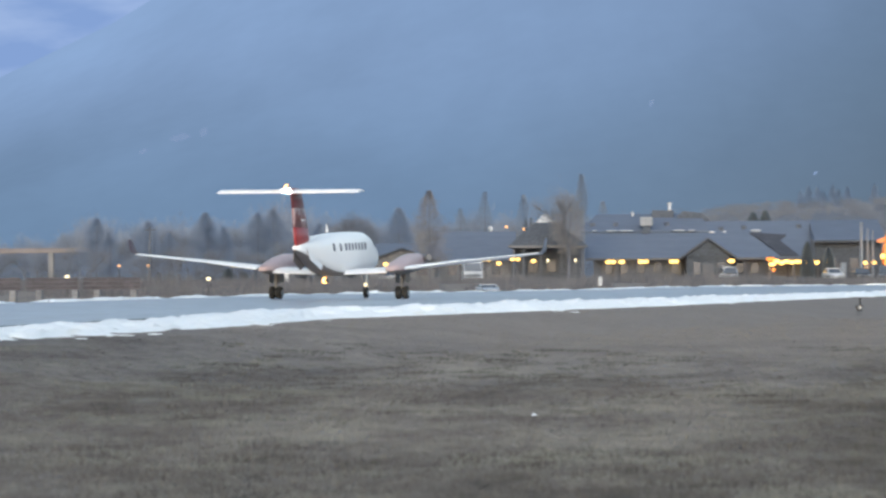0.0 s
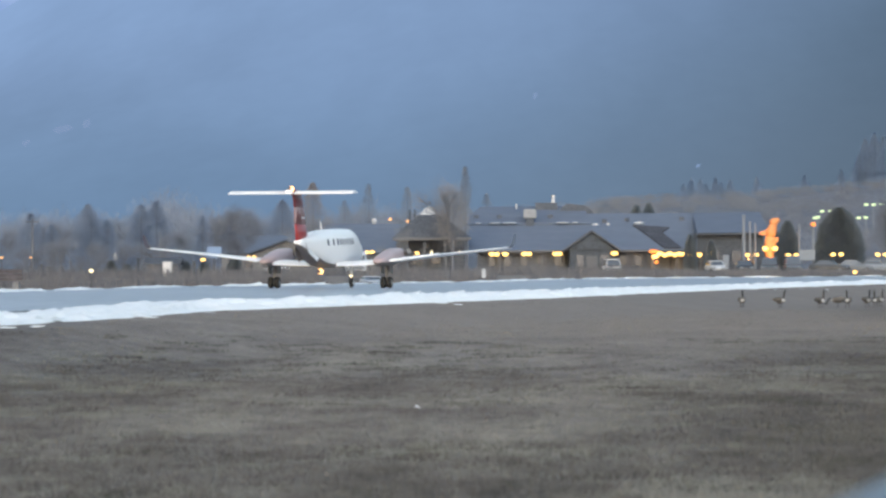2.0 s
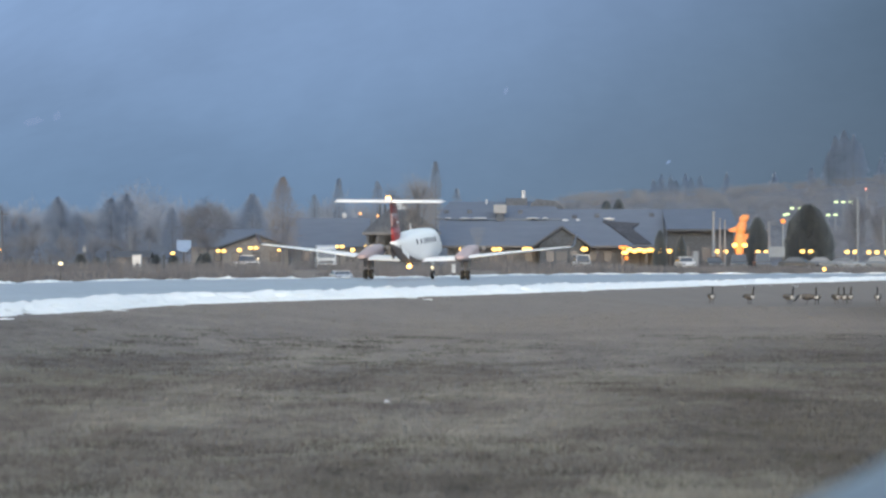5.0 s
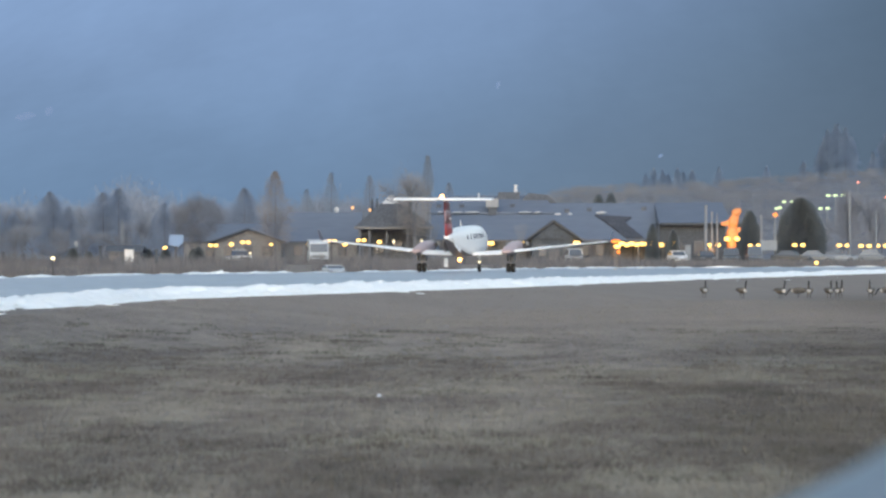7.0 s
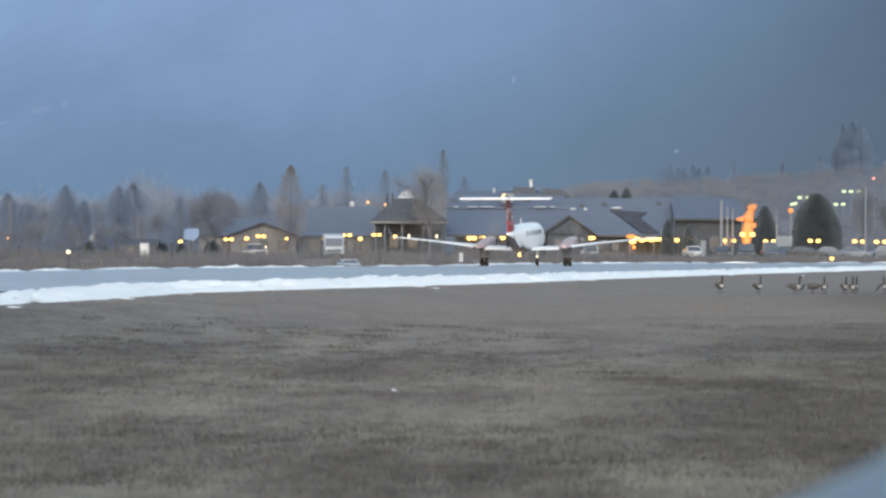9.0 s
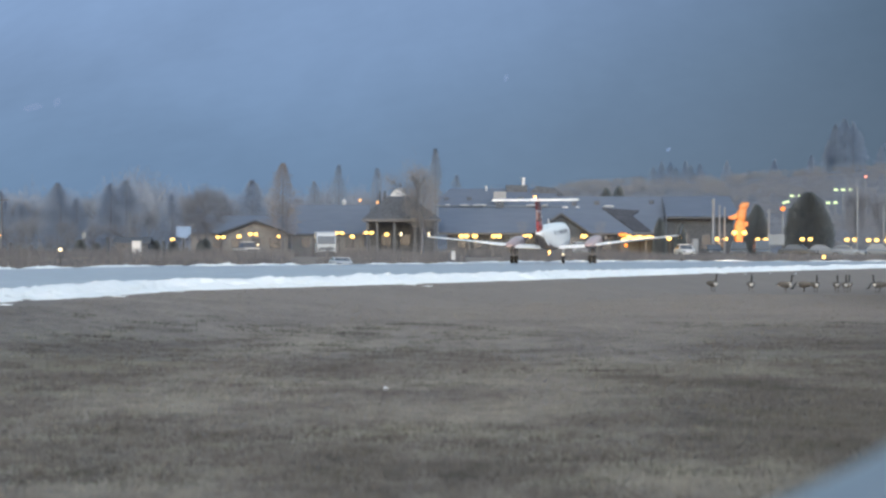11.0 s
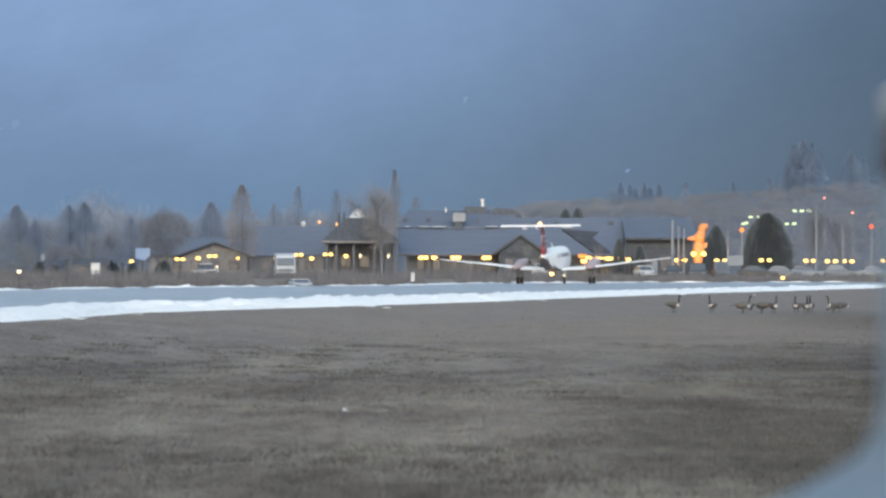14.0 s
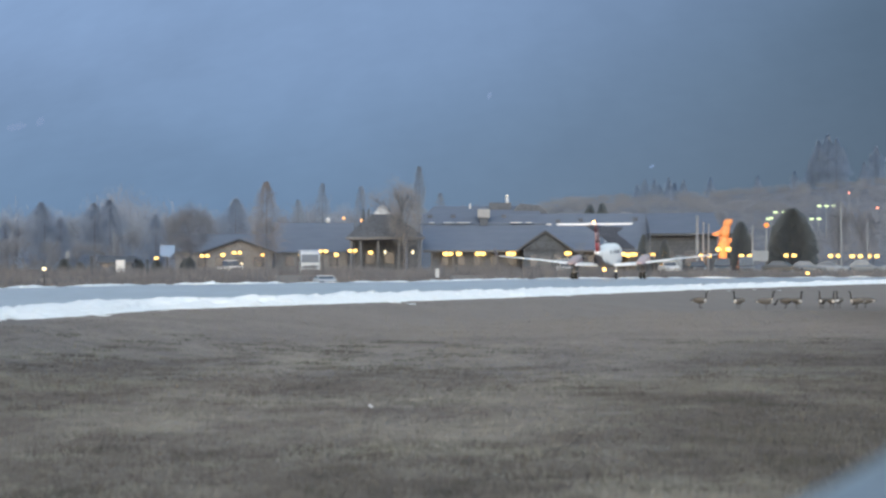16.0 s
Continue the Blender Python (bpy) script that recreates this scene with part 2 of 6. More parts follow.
def build_ground():
    ys = list(np.concatenate([np.arange(-60, 16, 12), np.arange(16, 60, 0.4), np.arange(60, 130, 1.2), np.arange(130, 330, 4), np.arange(330, 520, 15), [600, 800, 1100, 1500, 2000, 2700]]))
    side = list(np.concatenate([[-1600, -900, -500, -250, -120, -70], np.arange(-55, -4, 1.0), np.arange(-4, 9, 0.3), np.arange(9, 26, 0.45), np.arange(26, 60, 1.2), [75, 120, 250, 500, 900, 1600]]))
    verts = []
    for y in ys:
        b = curve_x(BANK, y)
        for x in side:
            px = x + b * (1 - ease((abs(x) - 60) / 300))
            verts.append((px, y, ground_z(px, y)))
    w = len(side)
    faces = [(r * w + c, r * w + c + 1, (r + 1) * w + c + 1, (r + 1) * w + c) for r in range(len(ys) - 1) for c in range(w - 1)]
    me = bpy.data.meshes.new("ground")
    me.from_pydata(verts, [], faces)
    me.polygons.foreach_set("use_smooth", [True] * len(me.polygons))
    me.materials.append(M["grass"])
    return tagged(new("ground", me), "wide flat field of short dead winter grass", "ground", kind="structure")


def build_runway():
    ys = np.concatenate([np.arange(20, 250, 3), np.arange(250, 312, 2)])
    verts, faces = [], []
    cols = 9
    for y in ys:
        a, b = curve_x(FAR, y), curve_x(BANK, y) - 0.4
        for c in range(cols):
            verts.append((a + (b - a) * c / (cols - 1), y, 0.0))
    for r in range(len(ys) - 1):
        for c in range(cols - 1):
            k = r * cols + c
            faces.append((k, k + 1, k + cols + 1, k + cols))
    me = bpy.data.meshes.new("runway")
    me.from_pydata(verts, [], faces)
    me.materials.append(M["asphalt"])
    return tagged(new("runway", me), "damp grey asphalt of a small airfield", "runway", kind="structure")


def snow_ridge(name, rows, y0, y1, step, half, high, base, label, gaps=0.0, seed=0.0):
    """A ploughed ridge of snow that follows a line, lumpy along its crest."""
    bm = bmesh.new()
    prev = None
    n = 17
    y = y0
    while y < y1:
        x = curve_x(rows, y)
        f = 1 + 0.45 * noise.noise(Vector((seed, y * 0.16, 1))) + 0.35 * noise.noise(Vector((seed, y * 0.55, 5))) + 0.3 * noise.noise(Vector((seed, y * 1.5, 9))) + 0.2 * noise.noise(Vector((seed, y * 3.7, 2)))
        cut = ease((noise.noise(Vector((seed + 3, y * 0.17, 2))) + 0.5 * noise.noise(Vector((seed + 3, y * 0.8, 2))) + 0.45 - gaps) * 3) if gaps else 1.0
        ring = []
        for i in range(n):
            k = i / (n - 1) * 2 - 1
            wob = 0.22 * noise.noise(Vector((k * 2 + seed, y * 0.6, 3))) + 0.22 * noise.noise(Vector((k * 4 + seed, y * 1.4, 7))) + 0.2 * noise.noise(Vector((k * 7 + seed, y * 3.2, 11)))
            px = x + k * half * (0.8 + 0.15 * ease((y - 58) / 40) - 0.1 * ease((y - 100) / 60)) * (0.85 + 0.3 * f) * max(cut, 0.05) + wob * 0.5
            up = (1 - k * k) ** 0.8
            pz = base(px, y) - 0.05 + up * (high * f * (0.52 + 0.30 * ease((y - 58) / 40) - 0.18 * ease((y - 110) / 60)) + wob * high * 1.6) * cut
            ring.append(bm.verts.new((px, y + 0.3 * noise.noise(Vector((k * 3, y * 0.7, seed))), pz)))
        if prev:
            for i in range(n - 1):
                bm.faces.new((prev[i], prev[i + 1], ring[i + 1], ring[i]))
        prev = ring
        y += step
    return thing(name, bm, M["snow"], label, "snow", kind="structure", smooth=True)


build_ground()
build_runway()
snow_ridge("snow_bank", BANK, 30, 330, 0.22, 0.78, 0.225, lambda x, y: ground_z(x, y), "long low bank of ploughed white snow along the asphalt")
snow_ridge("snow_ridge", FAR, 60, 300, 0.5, 0.9, 0.19, lambda x, y: -0.02, "thin broken ridge of old snow along the asphalt edge", gaps=0.2, seed=4.0)


def build_mountain():
    """The far slope: a glowing backdrop with dusk mist painted into its colours."""
    m = bpy.data.materials.new("painted_mist_slope")
    m.use_nodes = True
    n, l = m.node_tree.nodes, m.node_tree.links
    n.remove(n["Principled BSDF"])
    em = n.new("ShaderNodeEmission")
    c = n.new("ShaderNodeTexCoord")
    sep = n.new("ShaderNodeSeparateXYZ")
    l.new(c.outputs["Object"], sep.inputs[0])

    def node(kind, **kw):
        x = n.new("ShaderNode" + kind)
        for k, v in kw.items():
            x.inputs[int(k[1:])].default_value = v
        return x

    def rng(src, a, b, lo=0.0, hi=1.0):
        r = node("MapRange", i1=a, i2=b, i3=lo, i4=hi)
        r.interpolation_type = "SMOOTHSTEP"
        l.new(src, r.inputs[0])
        return r.outputs[0]

    def mixc(f, a, b):
        x = n.new("ShaderNodeMix")
        x.data_type = "RGBA"
        for s, v in ((x.inputs[0], f), (x.inputs[6], a), (x.inputs[7], b)):
            if isinstance(v, tuple):
                s.default_value = (*v, 1)
            elif isinstance(v, float):
                s.default_value = v
            else:
                l.new(v, s)
        return x.outputs[2]

    soft = node("TexNoise", i2=0.0035, i3=4.0)
    l.new(c.outputs["Object"], soft.inputs["Vector"])
    fine = node("TexNoise", i2=0.05, i3=6.0)
    l.new(c.outputs["Object"], fine.inputs["Vector"])
    # mist painted as height bands: paler blue up high, deeper blue low
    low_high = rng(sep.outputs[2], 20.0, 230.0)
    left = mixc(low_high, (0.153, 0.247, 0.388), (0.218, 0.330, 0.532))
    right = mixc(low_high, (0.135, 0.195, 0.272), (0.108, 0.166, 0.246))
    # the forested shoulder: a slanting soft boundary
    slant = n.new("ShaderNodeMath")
    slant.operation = "MULTIPLY_ADD"
    slant.inputs[1].default_value = -1.0
    l.new(sep.outputs[2], slant.inputs[0]), l.new(sep.outputs[0], slant.inputs[2])
    wob = n.new("ShaderNodeMath")
    wob.operation = "MULTIPLY_ADD"
    wob.inputs[1].default_value = 160.0
    l.new(soft.outputs[0], wob.inputs[0]), l.new(slant.outputs[0], wob.inputs[2])
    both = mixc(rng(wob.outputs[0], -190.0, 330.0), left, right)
    grain = rng(fine.outputs[0], 0.3, 0.7, 0.99, 1.01)
    # dim stands of forest, drawn out downhill
    tall_map = n.new("ShaderNodeMapping")
    tall_map.inputs["Scale"].default_value = (1.0, 0.3, 0.42)
    stand = node("TexNoise", i2=0.016, i3=5.0)
    l.new(c.outputs["Object"], tall_map.inputs[0]), l.new(tall_map.outputs[0], stand.inputs["Vector"])
    woods = rng(stand.outputs[0], 0.32, 0.68, 0.98, 1.02)
    cloud = rng(soft.outputs[0], 0.3, 0.7, 0.95, 1.06)
    mul = n.new("ShaderNodeMath")
    mul.operation = "MULTIPLY"
    l.new(grain, mul.inputs[0]), l.new(cloud, mul.inputs[1])
    mul_b = n.new("ShaderNodeMath")
    mul_b.operation = "MULTIPLY"
    l.new(mul.outputs[0], mul_b.inputs[0]), l.new(woods, mul_b.inputs[1])
    # the slope is darkened further towards the far right
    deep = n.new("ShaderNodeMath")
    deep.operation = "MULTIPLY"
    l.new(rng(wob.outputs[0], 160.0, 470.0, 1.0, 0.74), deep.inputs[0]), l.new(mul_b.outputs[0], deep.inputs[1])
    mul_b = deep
    # painted mist: the glow colour pales towards the crest
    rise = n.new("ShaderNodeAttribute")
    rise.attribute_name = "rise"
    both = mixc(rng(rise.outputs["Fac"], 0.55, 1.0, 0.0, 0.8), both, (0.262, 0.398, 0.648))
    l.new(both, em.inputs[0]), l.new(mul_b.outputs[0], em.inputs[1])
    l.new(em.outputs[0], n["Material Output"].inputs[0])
    verts, faces = [], []
    angs, rows = 90, 14
    for i in range(angs):
        b = radians(-45 + i)
        top = 0.030 + 0.0093 * (math.degrees(b) + 13) if math.degrees(b) < 0 else 0.151 + 0.001 * math.degrees(b)
        top = max(0.012, top) + 0.002 * noise.noise(Vector((i * 0.9, 0, 0)))
        for j in range(rows):
            r = 2600 + 900 * j / (rows - 1)
            z = -2 + (r * top + 2) * j / (rows - 1) + 8 * noise.noise(Vector((i * 0.4, j * 0.5, 3))) * (0 < j < rows - 1)
            verts.append((math.sin(b) * r, math.cos(b) * r, z))
    for i in range(angs - 1):
        for j in range(rows - 1):
            k = i * rows + j
            faces.append((k, k + rows, k + rows + 1, k + 1))
    me = bpy.data.meshes.new("backdrop")
    me.from_pydata(verts, [], faces)
    me.polygons.foreach_set("use_smooth", [True] * len(me.polygons))
    me.attributes.new("rise", "FLOAT", "POINT").data.foreach_set("value", [(k % rows) / (rows - 1) for k in range(len(verts))])
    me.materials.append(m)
    tagged(new("backdrop", me), "glowing backdrop of a forested mountainside, blue dusk mist painted in", "mountain", kind="structure")



def build_far_range():
    """Snow-streaked slopes behind the near mountain, glowing, with the cloud painted into the colour."""
    m = bpy.data.materials.new("glowing_snowy_slope")
    m.use_nodes = True
    n, l = m.node_tree.nodes, m.node_tree.links
    n.remove(n["Principled BSDF"])
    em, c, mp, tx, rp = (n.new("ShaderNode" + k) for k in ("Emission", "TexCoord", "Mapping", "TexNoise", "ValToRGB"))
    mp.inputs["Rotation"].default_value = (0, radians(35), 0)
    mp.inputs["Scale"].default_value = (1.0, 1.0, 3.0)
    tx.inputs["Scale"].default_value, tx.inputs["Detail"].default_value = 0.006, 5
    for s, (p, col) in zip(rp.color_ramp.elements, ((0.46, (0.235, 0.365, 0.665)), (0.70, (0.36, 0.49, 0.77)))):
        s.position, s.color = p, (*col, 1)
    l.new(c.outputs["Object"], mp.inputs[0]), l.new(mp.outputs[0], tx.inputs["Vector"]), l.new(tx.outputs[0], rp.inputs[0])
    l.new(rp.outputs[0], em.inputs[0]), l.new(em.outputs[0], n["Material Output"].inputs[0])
    verts, faces = [], []
    for i in range(40):
        b = radians(-50 + 2 * i)
        for j in range(6):
            r = 3900 + 120 * j
            verts.append((math.sin(b) * r, math.cos(b) * r, -2 + j * 130 + 30 * noise.noise(Vector((i * 0.6, j * 0.8, 1)))))
    for i in range(39):
        for j in range(5):
            k = i * 6 + j
            faces.append((k, k + 6, k + 7, k + 1))
    me = bpy.data.meshes.new("backdrop")
    me.from_pydata(verts, [], faces)
    me.polygons.foreach_set("use_smooth", [True] * len(me.polygons))
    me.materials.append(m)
    tagged(new("backdrop", me), "glowing backdrop of a snow-streaked mountain, pale cloud painted in", "mountain", kind="structure")


def snow_field(bearing, rise, wide, high, slant, seed):
    """A small glowing snow patch set before the slope by view direction; direction and size in milliradians."""
    r = 2550.0
    bm = bmesh.new()
    x, z = bearing * r / 1000, 0.845 + rise * r / 1000
    ring = []
    for i in range(18):
        a = 2 * math.pi * i / 18
        k = 1 + 0.55 * noise.noise(Vector((math.cos(a) * 1.5 + seed, math.sin(a) * 1.5, 0)))
        u, v = wide * r / 1000 * math.cos(a) * k, high * r / 1000 * math.sin(a) * k
        ring.append((x + u, r, z + v + u * slant))
    loft(bm, [ring, [(p[0], r + 3, p[2]) for p in ring]])
    thing("snow_field", bm, M["far_snow"], "small glowing snow patch set before the mountainside", "snow", kind="structure")


# near-black base with added glow imitates snow paled by mist
M["far_snow"] = material("glowing_pale_snow", (0.02, 0.02, 0.02), 0.9, vary=0.3, scale=0.05, fine=0.4, emit=(0.186, 0.285, 0.475), power=1.0, spec=0.0)
build_mountain()
build_far_range()
for args in ((18.5, 51.0, 0.7, 0.9, 0.8, 1.0), (-121.0, 42.0, 2.4, 1.2, 0.2, 2.0), (-114.0, 43.5, 1.4, 1.3, 0.4, 3.0), (66.5, 30.0, 0.6, 0.5, 0.4, 4.0), (-132.0, 38.0, 1.2, 0.8, 0.3, 6.0)):
    snow_field(*args)


# ---- the aeroplane: origin on the ground between the main wheels, nose towards +y ----
HEADING = 11.1
RUN = ((0, 132.7), (1, 142.3), (2, 151.4), (3, 160.4), (4, 169.5), (5, 178.2), (6.2, 188.2), (7.5, 198.8), (8, 202.4), (9.2, 211.6), (10.5, 220.5),
       (11.5, 227.3), (12.5, 233.6), (13.5, 240.0), (14.5, 247.0), (15.25, 252.4), (16, 257.9))
LANE = 36.4
# the aeroplane nods on its nose strut: seconds, degrees nose-down, degrees of lean to the right
SWAYS = ((0, 0.6, 0.25), (0.5, 0.2, 0.2), (1, 0.35, 0.15), (1.5, 0.15, 0.2), (2, 0.9, 0.2), (2.5, 0.55, 0.3), (3, 1.2, 0.45), (3.5, 0.4, 0.5), (4, 0.5, 0.5), (4.5, 0.95, 0.45), (5, -0.4, 0.5),
         (6.2, 0.2, 0.4), (7.5, 0.3, 0.25), (8, 0.1, 0.3), (9.2, 0.1, -0.1), (10.5, 0.05, -0.4), (11, 0.15, -0.4), (11.5, 0.25, -0.45), (12, 0.4, -0.45), (12.5, 0.1, -0.45), (13, 0.2, -0.6), (13.5, 0.1, -0.6),
         (14, 0.05, -0.4), (14.5, 0.2, -0.45), (15, 0.15, -0.45), (15.5, 0.15, -0.45), (16, 0.05, -0.3))


def runway_place(s, p):
    """Metres along and across the aeroplane's line, to x and y."""
    h = radians(HEADING)
    return s * math.sin(h) - p * math.cos(h), s * math.cos(h) + p * math.sin(h)


def airfoil(chord_front, chord_back, x, z, thick, n=8, droop=0.0):
    """A closed wing section at x, from the leading edge to the trailing edge."""
    c = chord_front - chord_back
    top, low = [], []
    for i in range(n + 1):
        k = i / n
        t = thick * c * 2.6 * (0.2969 * math.sqrt(k) - 0.126 * k - 0.3516 * k * k + 0.2843 * k ** 3 - 0.1015 * k ** 4) * 1.9
        yy = chord_front - k * c
        cam_z = 0.02 * c * 4 * k * (1 - k)
        top.append((x, yy, z + cam_z + t))
        low.append((x, yy, z + cam_z - t * 0.75 - 0.012 * (0 < i < n)))
    return top + low[::-1][0:-1]


M["belly"] = material("belly_shade_grey", (0.215, 0.195, 0.185), 0.5, vary=0.15, scale=2, fine=25)
M["cabin_glass"] = material("grey_cabin_glass", (0.17, 0.175, 0.20), 0.2, vary=0.1)
M["lamp_beacon"] = glow("amber_beacon", (1.0, 0.52, 0.16), 6.0)
M["lamp_strobe"] = glow("white_strobe", (0.92, 0.96, 1.0), 900.0)
M["grey_paint"] = material("blue_grey_paint", (0.17, 0.20, 0.25), 0.4, vary=0.08)
M["dark_maroon"] = material("dark_maroon_paint", (0.07, 0.03, 0.035), 0.4, vary=0.1)
M["streaked"] = blend("streaked_tail_paint", [(0.38, (0.13, 0.045, 0.045)), (0.5, (0.24, 0.10, 0.10)), (0.62, (0.50, 0.40, 0.40))], 1.6, 4, rough=0.4, stretch=(1, 2.2, 0.8))


def rotor(name, at, r, parent):
    """A beacon, half bright lens, half added dark shield; its turning stands in for pulsing."""
    bm = bmesh.new()
    ball(bm, (0, 0, 0), r, r, r * 0.85, 16, 10)
    for f in bm.faces:
        if f.calc_center_median().y > r * 0.5:
            f.material_index = 1
    ob = part(name, bm, [M["lamp_beacon"], M["dark"]], parent, "amber beacon lamp, pulsed by an added turning shield", smooth=True)
    ob.location = at
    return ob


STROBE_AIM = 8.5        # degrees to the right of straight back


def strobe(at, parent):
    """A turning white lamp facing -y; added louvres narrow its beam to stand in for a flash."""
    bm = bmesh.new()
    box(bm, -0.17, 0.17, 0.10, 0.14, -0.07, 0.07)
    box(bm, -0.17, 0.17, -0.14, 0.10, 0.07, 0.085)
    box(bm, -0.17, 0.17, -0.14, 0.10, -0.085, -0.07)
    for k in range(9):
        x = -0.168 + 0.042 * k
        box(bm, x - 0.003, x + 0.003, -0.14, 0.10, -0.07, 0.07)
    ob = part("tail_strobe", bm, M["white"], parent, "white strobe lamp, its flash made by added turning louvres")
    ob.location = at
    part("lens", box(bmesh.new(), -0.16, 0.16, 0.085, 0.095, -0.065, 0.065), M["lamp_strobe"], ob, "bright white lens")
    return ob


def build_plane():
    plane = empty("airplane", "white twin-turboprop airplane with a red tail and maroon engine housings", "airplane")

    # fuselage: rows of (y, half width, z low, z high)
    rows = ((5.75, 0.06, 1.48, 1.58), (5.6, 0.18, 1.38, 1.70), (5.2, 0.30, 1.24, 1.86), (4.6, 0.45, 1.10, 2.04), (3.9, 0.55, 1.00, 2.25), (3.2, 0.64, 0.94, 2.52), (2.5, 0.69, 0.91, 2.66),
            (1.6, 0.71, 0.90, 2.68), (0.0, 0.72, 0.90, 2.68), (-1.4, 0.72, 0.93, 2.66), (-2.4, 0.68, 1.02, 2.62), (-3.3, 0.60, 1.20, 2.55), (-4.2, 0.48, 1.44, 2.46), (-5.1, 0.35, 1.70, 2.37), (-5.9, 0.22, 1.92, 2.29), (-6.6, 0.07, 2.08, 2.20))
    n = 28

    def tilt(y):
        """The body sits nose-high on its gear."""
        return 0.034 * (y + 1.0)
    bm = bmesh.new()
    rings = []
    for y, w, z0, z1 in rows:
        cz, hz = (z0 + z1) / 2, (z1 - z0) / 2
        ring = []
        for i in range(n):
            a = 2 * math.pi * i / n
            ca, sa = math.cos(a), math.sin(a)
            ring.append((w * math.copysign(abs(ca) ** 0.70, ca), y, tilt(y) + cz + hz * math.copysign(abs(sa) ** 0.74, sa)))
        rings.append(ring)
    loft(bm, rings)
    bmesh.ops.recalc_face_normals(bm, faces=bm.faces)
    # shade painted as grey on downward and left-hand faces
    for f in bm.faces:
        c = f.calc_center_median()
        if (c.y < 1.4 and f.normal.z < -0.45 and f.normal.x < 0.6) or (c.y < -1.6 and f.normal.z < -0.12 and f.normal.x < 0.5) or (f.normal.x < -0.2 and c.y < -2.6 and f.normal.z < 0.3):
            f.material_index = 1
    body = part("fuselage", bm, [M["white"], M["belly"]], plane, "white fuselage with shade painted grey below and left of the tail", smooth=True)

    def side_w(y, z):
        for (ya, wa, la, ha), (yb, wb, lb, hb) in zip(rows, rows[1:]):
            if yb <= y <= ya:
                k = (ya - y) / (ya - yb)
                w, lo, hi = wa + (wb - wa) * k, la + (lb - la) * k + tilt(y), ha + (hb - ha) * k + tilt(y)
                s = min(0.999, abs((z - (lo + hi) / 2) / ((hi - lo) / 2)) ** (1 / 0.74))
                return w * (1 - s * s) ** (0.5 * 0.70)
        return 0.5

    # ventral strakes, splayed under the tail cone
    for side in (1, -1):
        bm = bmesh.new()
        loft(bm, [[(side * (pts[k][0] + d), pts[k][1], pts[k][2]) for k, d in ((0, -0.015), (1, -0.015), (1, 0.015), (0, 0.015))] for pts in (((0.33, -3.5, 1.42), (0.24, -5.7, 1.98)), ((0.42, -4.2, 1.12), (0.34, -5.5, 1.50)))])
        bmesh.ops.recalc_face_normals(bm, faces=bm.faces)
        # inner faces get the belly grey as painted shade
        for f in bm.faces:
            if f.normal.x * side < 0.2:
                f.material_index = 1
        part("ventral_strake", bm, [M["white"], M["belly"]], body, "white ventral strake under the tail cone")

    # cabin windows, both sides
    for side in (1, -1):
        for y in (1.55, 1.05, 0.55, 0.05, -0.45, -0.95, -1.45, -2.15, -2.95):
            bm = bmesh.new()
            z = 2.10 + tilt(y)
            front, back = [], []
            for i in range(14):
                a = 2 * math.pi * i / 14
                yy, zz = y + 0.13 * math.cos(a), z + 0.165 * math.sin(a)
                x = side_w(yy, zz)
                front.append((side * (x + 0.012), yy, zz)), back.append((side * (x - 0.03), yy, zz))
            loft(bm, [back, front])
            part("cabin_window", bm, M["cabin_glass"], body, "dark oval cabin window")
        # windscreen pane
        bm = bmesh.new()
        q = []
        for y, z in ((3.95, 2.18), (3.25, 2.26), (2.95, 2.58), (3.35, 2.46)):
            q.append((side * (side_w(y, z)), y, z))
        loft(bm, [[(x * 1.02, y, z) for x, y, z in q], [(x * 0.95, y, z - 0.02) for x, y, z in q]])
        part("windscreen", bm, M["glass_dark"], body, "dark cockpit windscreen pane")
    bm = bmesh.new()
    loft(bm, [[(-0.012, -1.6, 2.66), (-0.012, -1.9, 2.66), (0.012, -1.9, 2.66), (0.012, -1.6, 2.66)], [(-0.006, -1.85, 3.0), (-0.006, -1.95, 3.0), (0.006, -1.95, 3.0), (0.006, -1.85, 3.0)]])
    part("antenna", bm, M["white"], body, "white blade antenna")
    bm = bmesh.new()
    ball(bm, (0, -2.0, 0.90), 0.12, 0.14, 0.06)
    part("belly_beacon", bm, M["dark"], body, "dark base of the belly beacon", smooth=True)
    rotor("belly_beacon_lamp", (0, -2.0, 0.73), 0.14, plane)

    # wings
    for side in (-1, 1):
        bm = bmesh.new()
        secs = [airfoil(1.0, -1.15, side * 0.55, 1.10, 0.088), airfoil(0.95, -1.10, side * 2.6, 1.20, 0.086), airfoil(0.55, -0.95, side * 5.6, 1.52, 0.082), airfoil(0.18, -0.80, side * 8.45, 1.82, 0.075)]
        loft(bm, secs)
        wing = part("wing", bm, M["white"], plane, "white tapered wing", smooth=True)
        for a, b, za, zb, ya, yb in ((0.62, 2.38, 1.115, 1.18, -1.17, -1.14), (3.1, 5.3, 1.28, 1.53, -1.06, -0.93)):
            bm = bmesh.new()
            loft(bm, [[(side * x, y + 0.08, z + 0.05), (side * x, y - 0.34, z - 0.08 * (1.5 if x < 3 else 1) * (0.4 if x > 5 else 1)), (side * x, y - 0.34, z - 0.02 - 0.08 * (1.5 if x < 3 else 1) * (0.4 if x > 5 else 1)), (side * x, y + 0.06, z - 0.05)] for x, y, z in ((a, ya, za), (b, yb, zb))])
            part("flap", bm, M["white"], wing, "white flap lowered at the trailing edge")
        bm = bmesh.new()
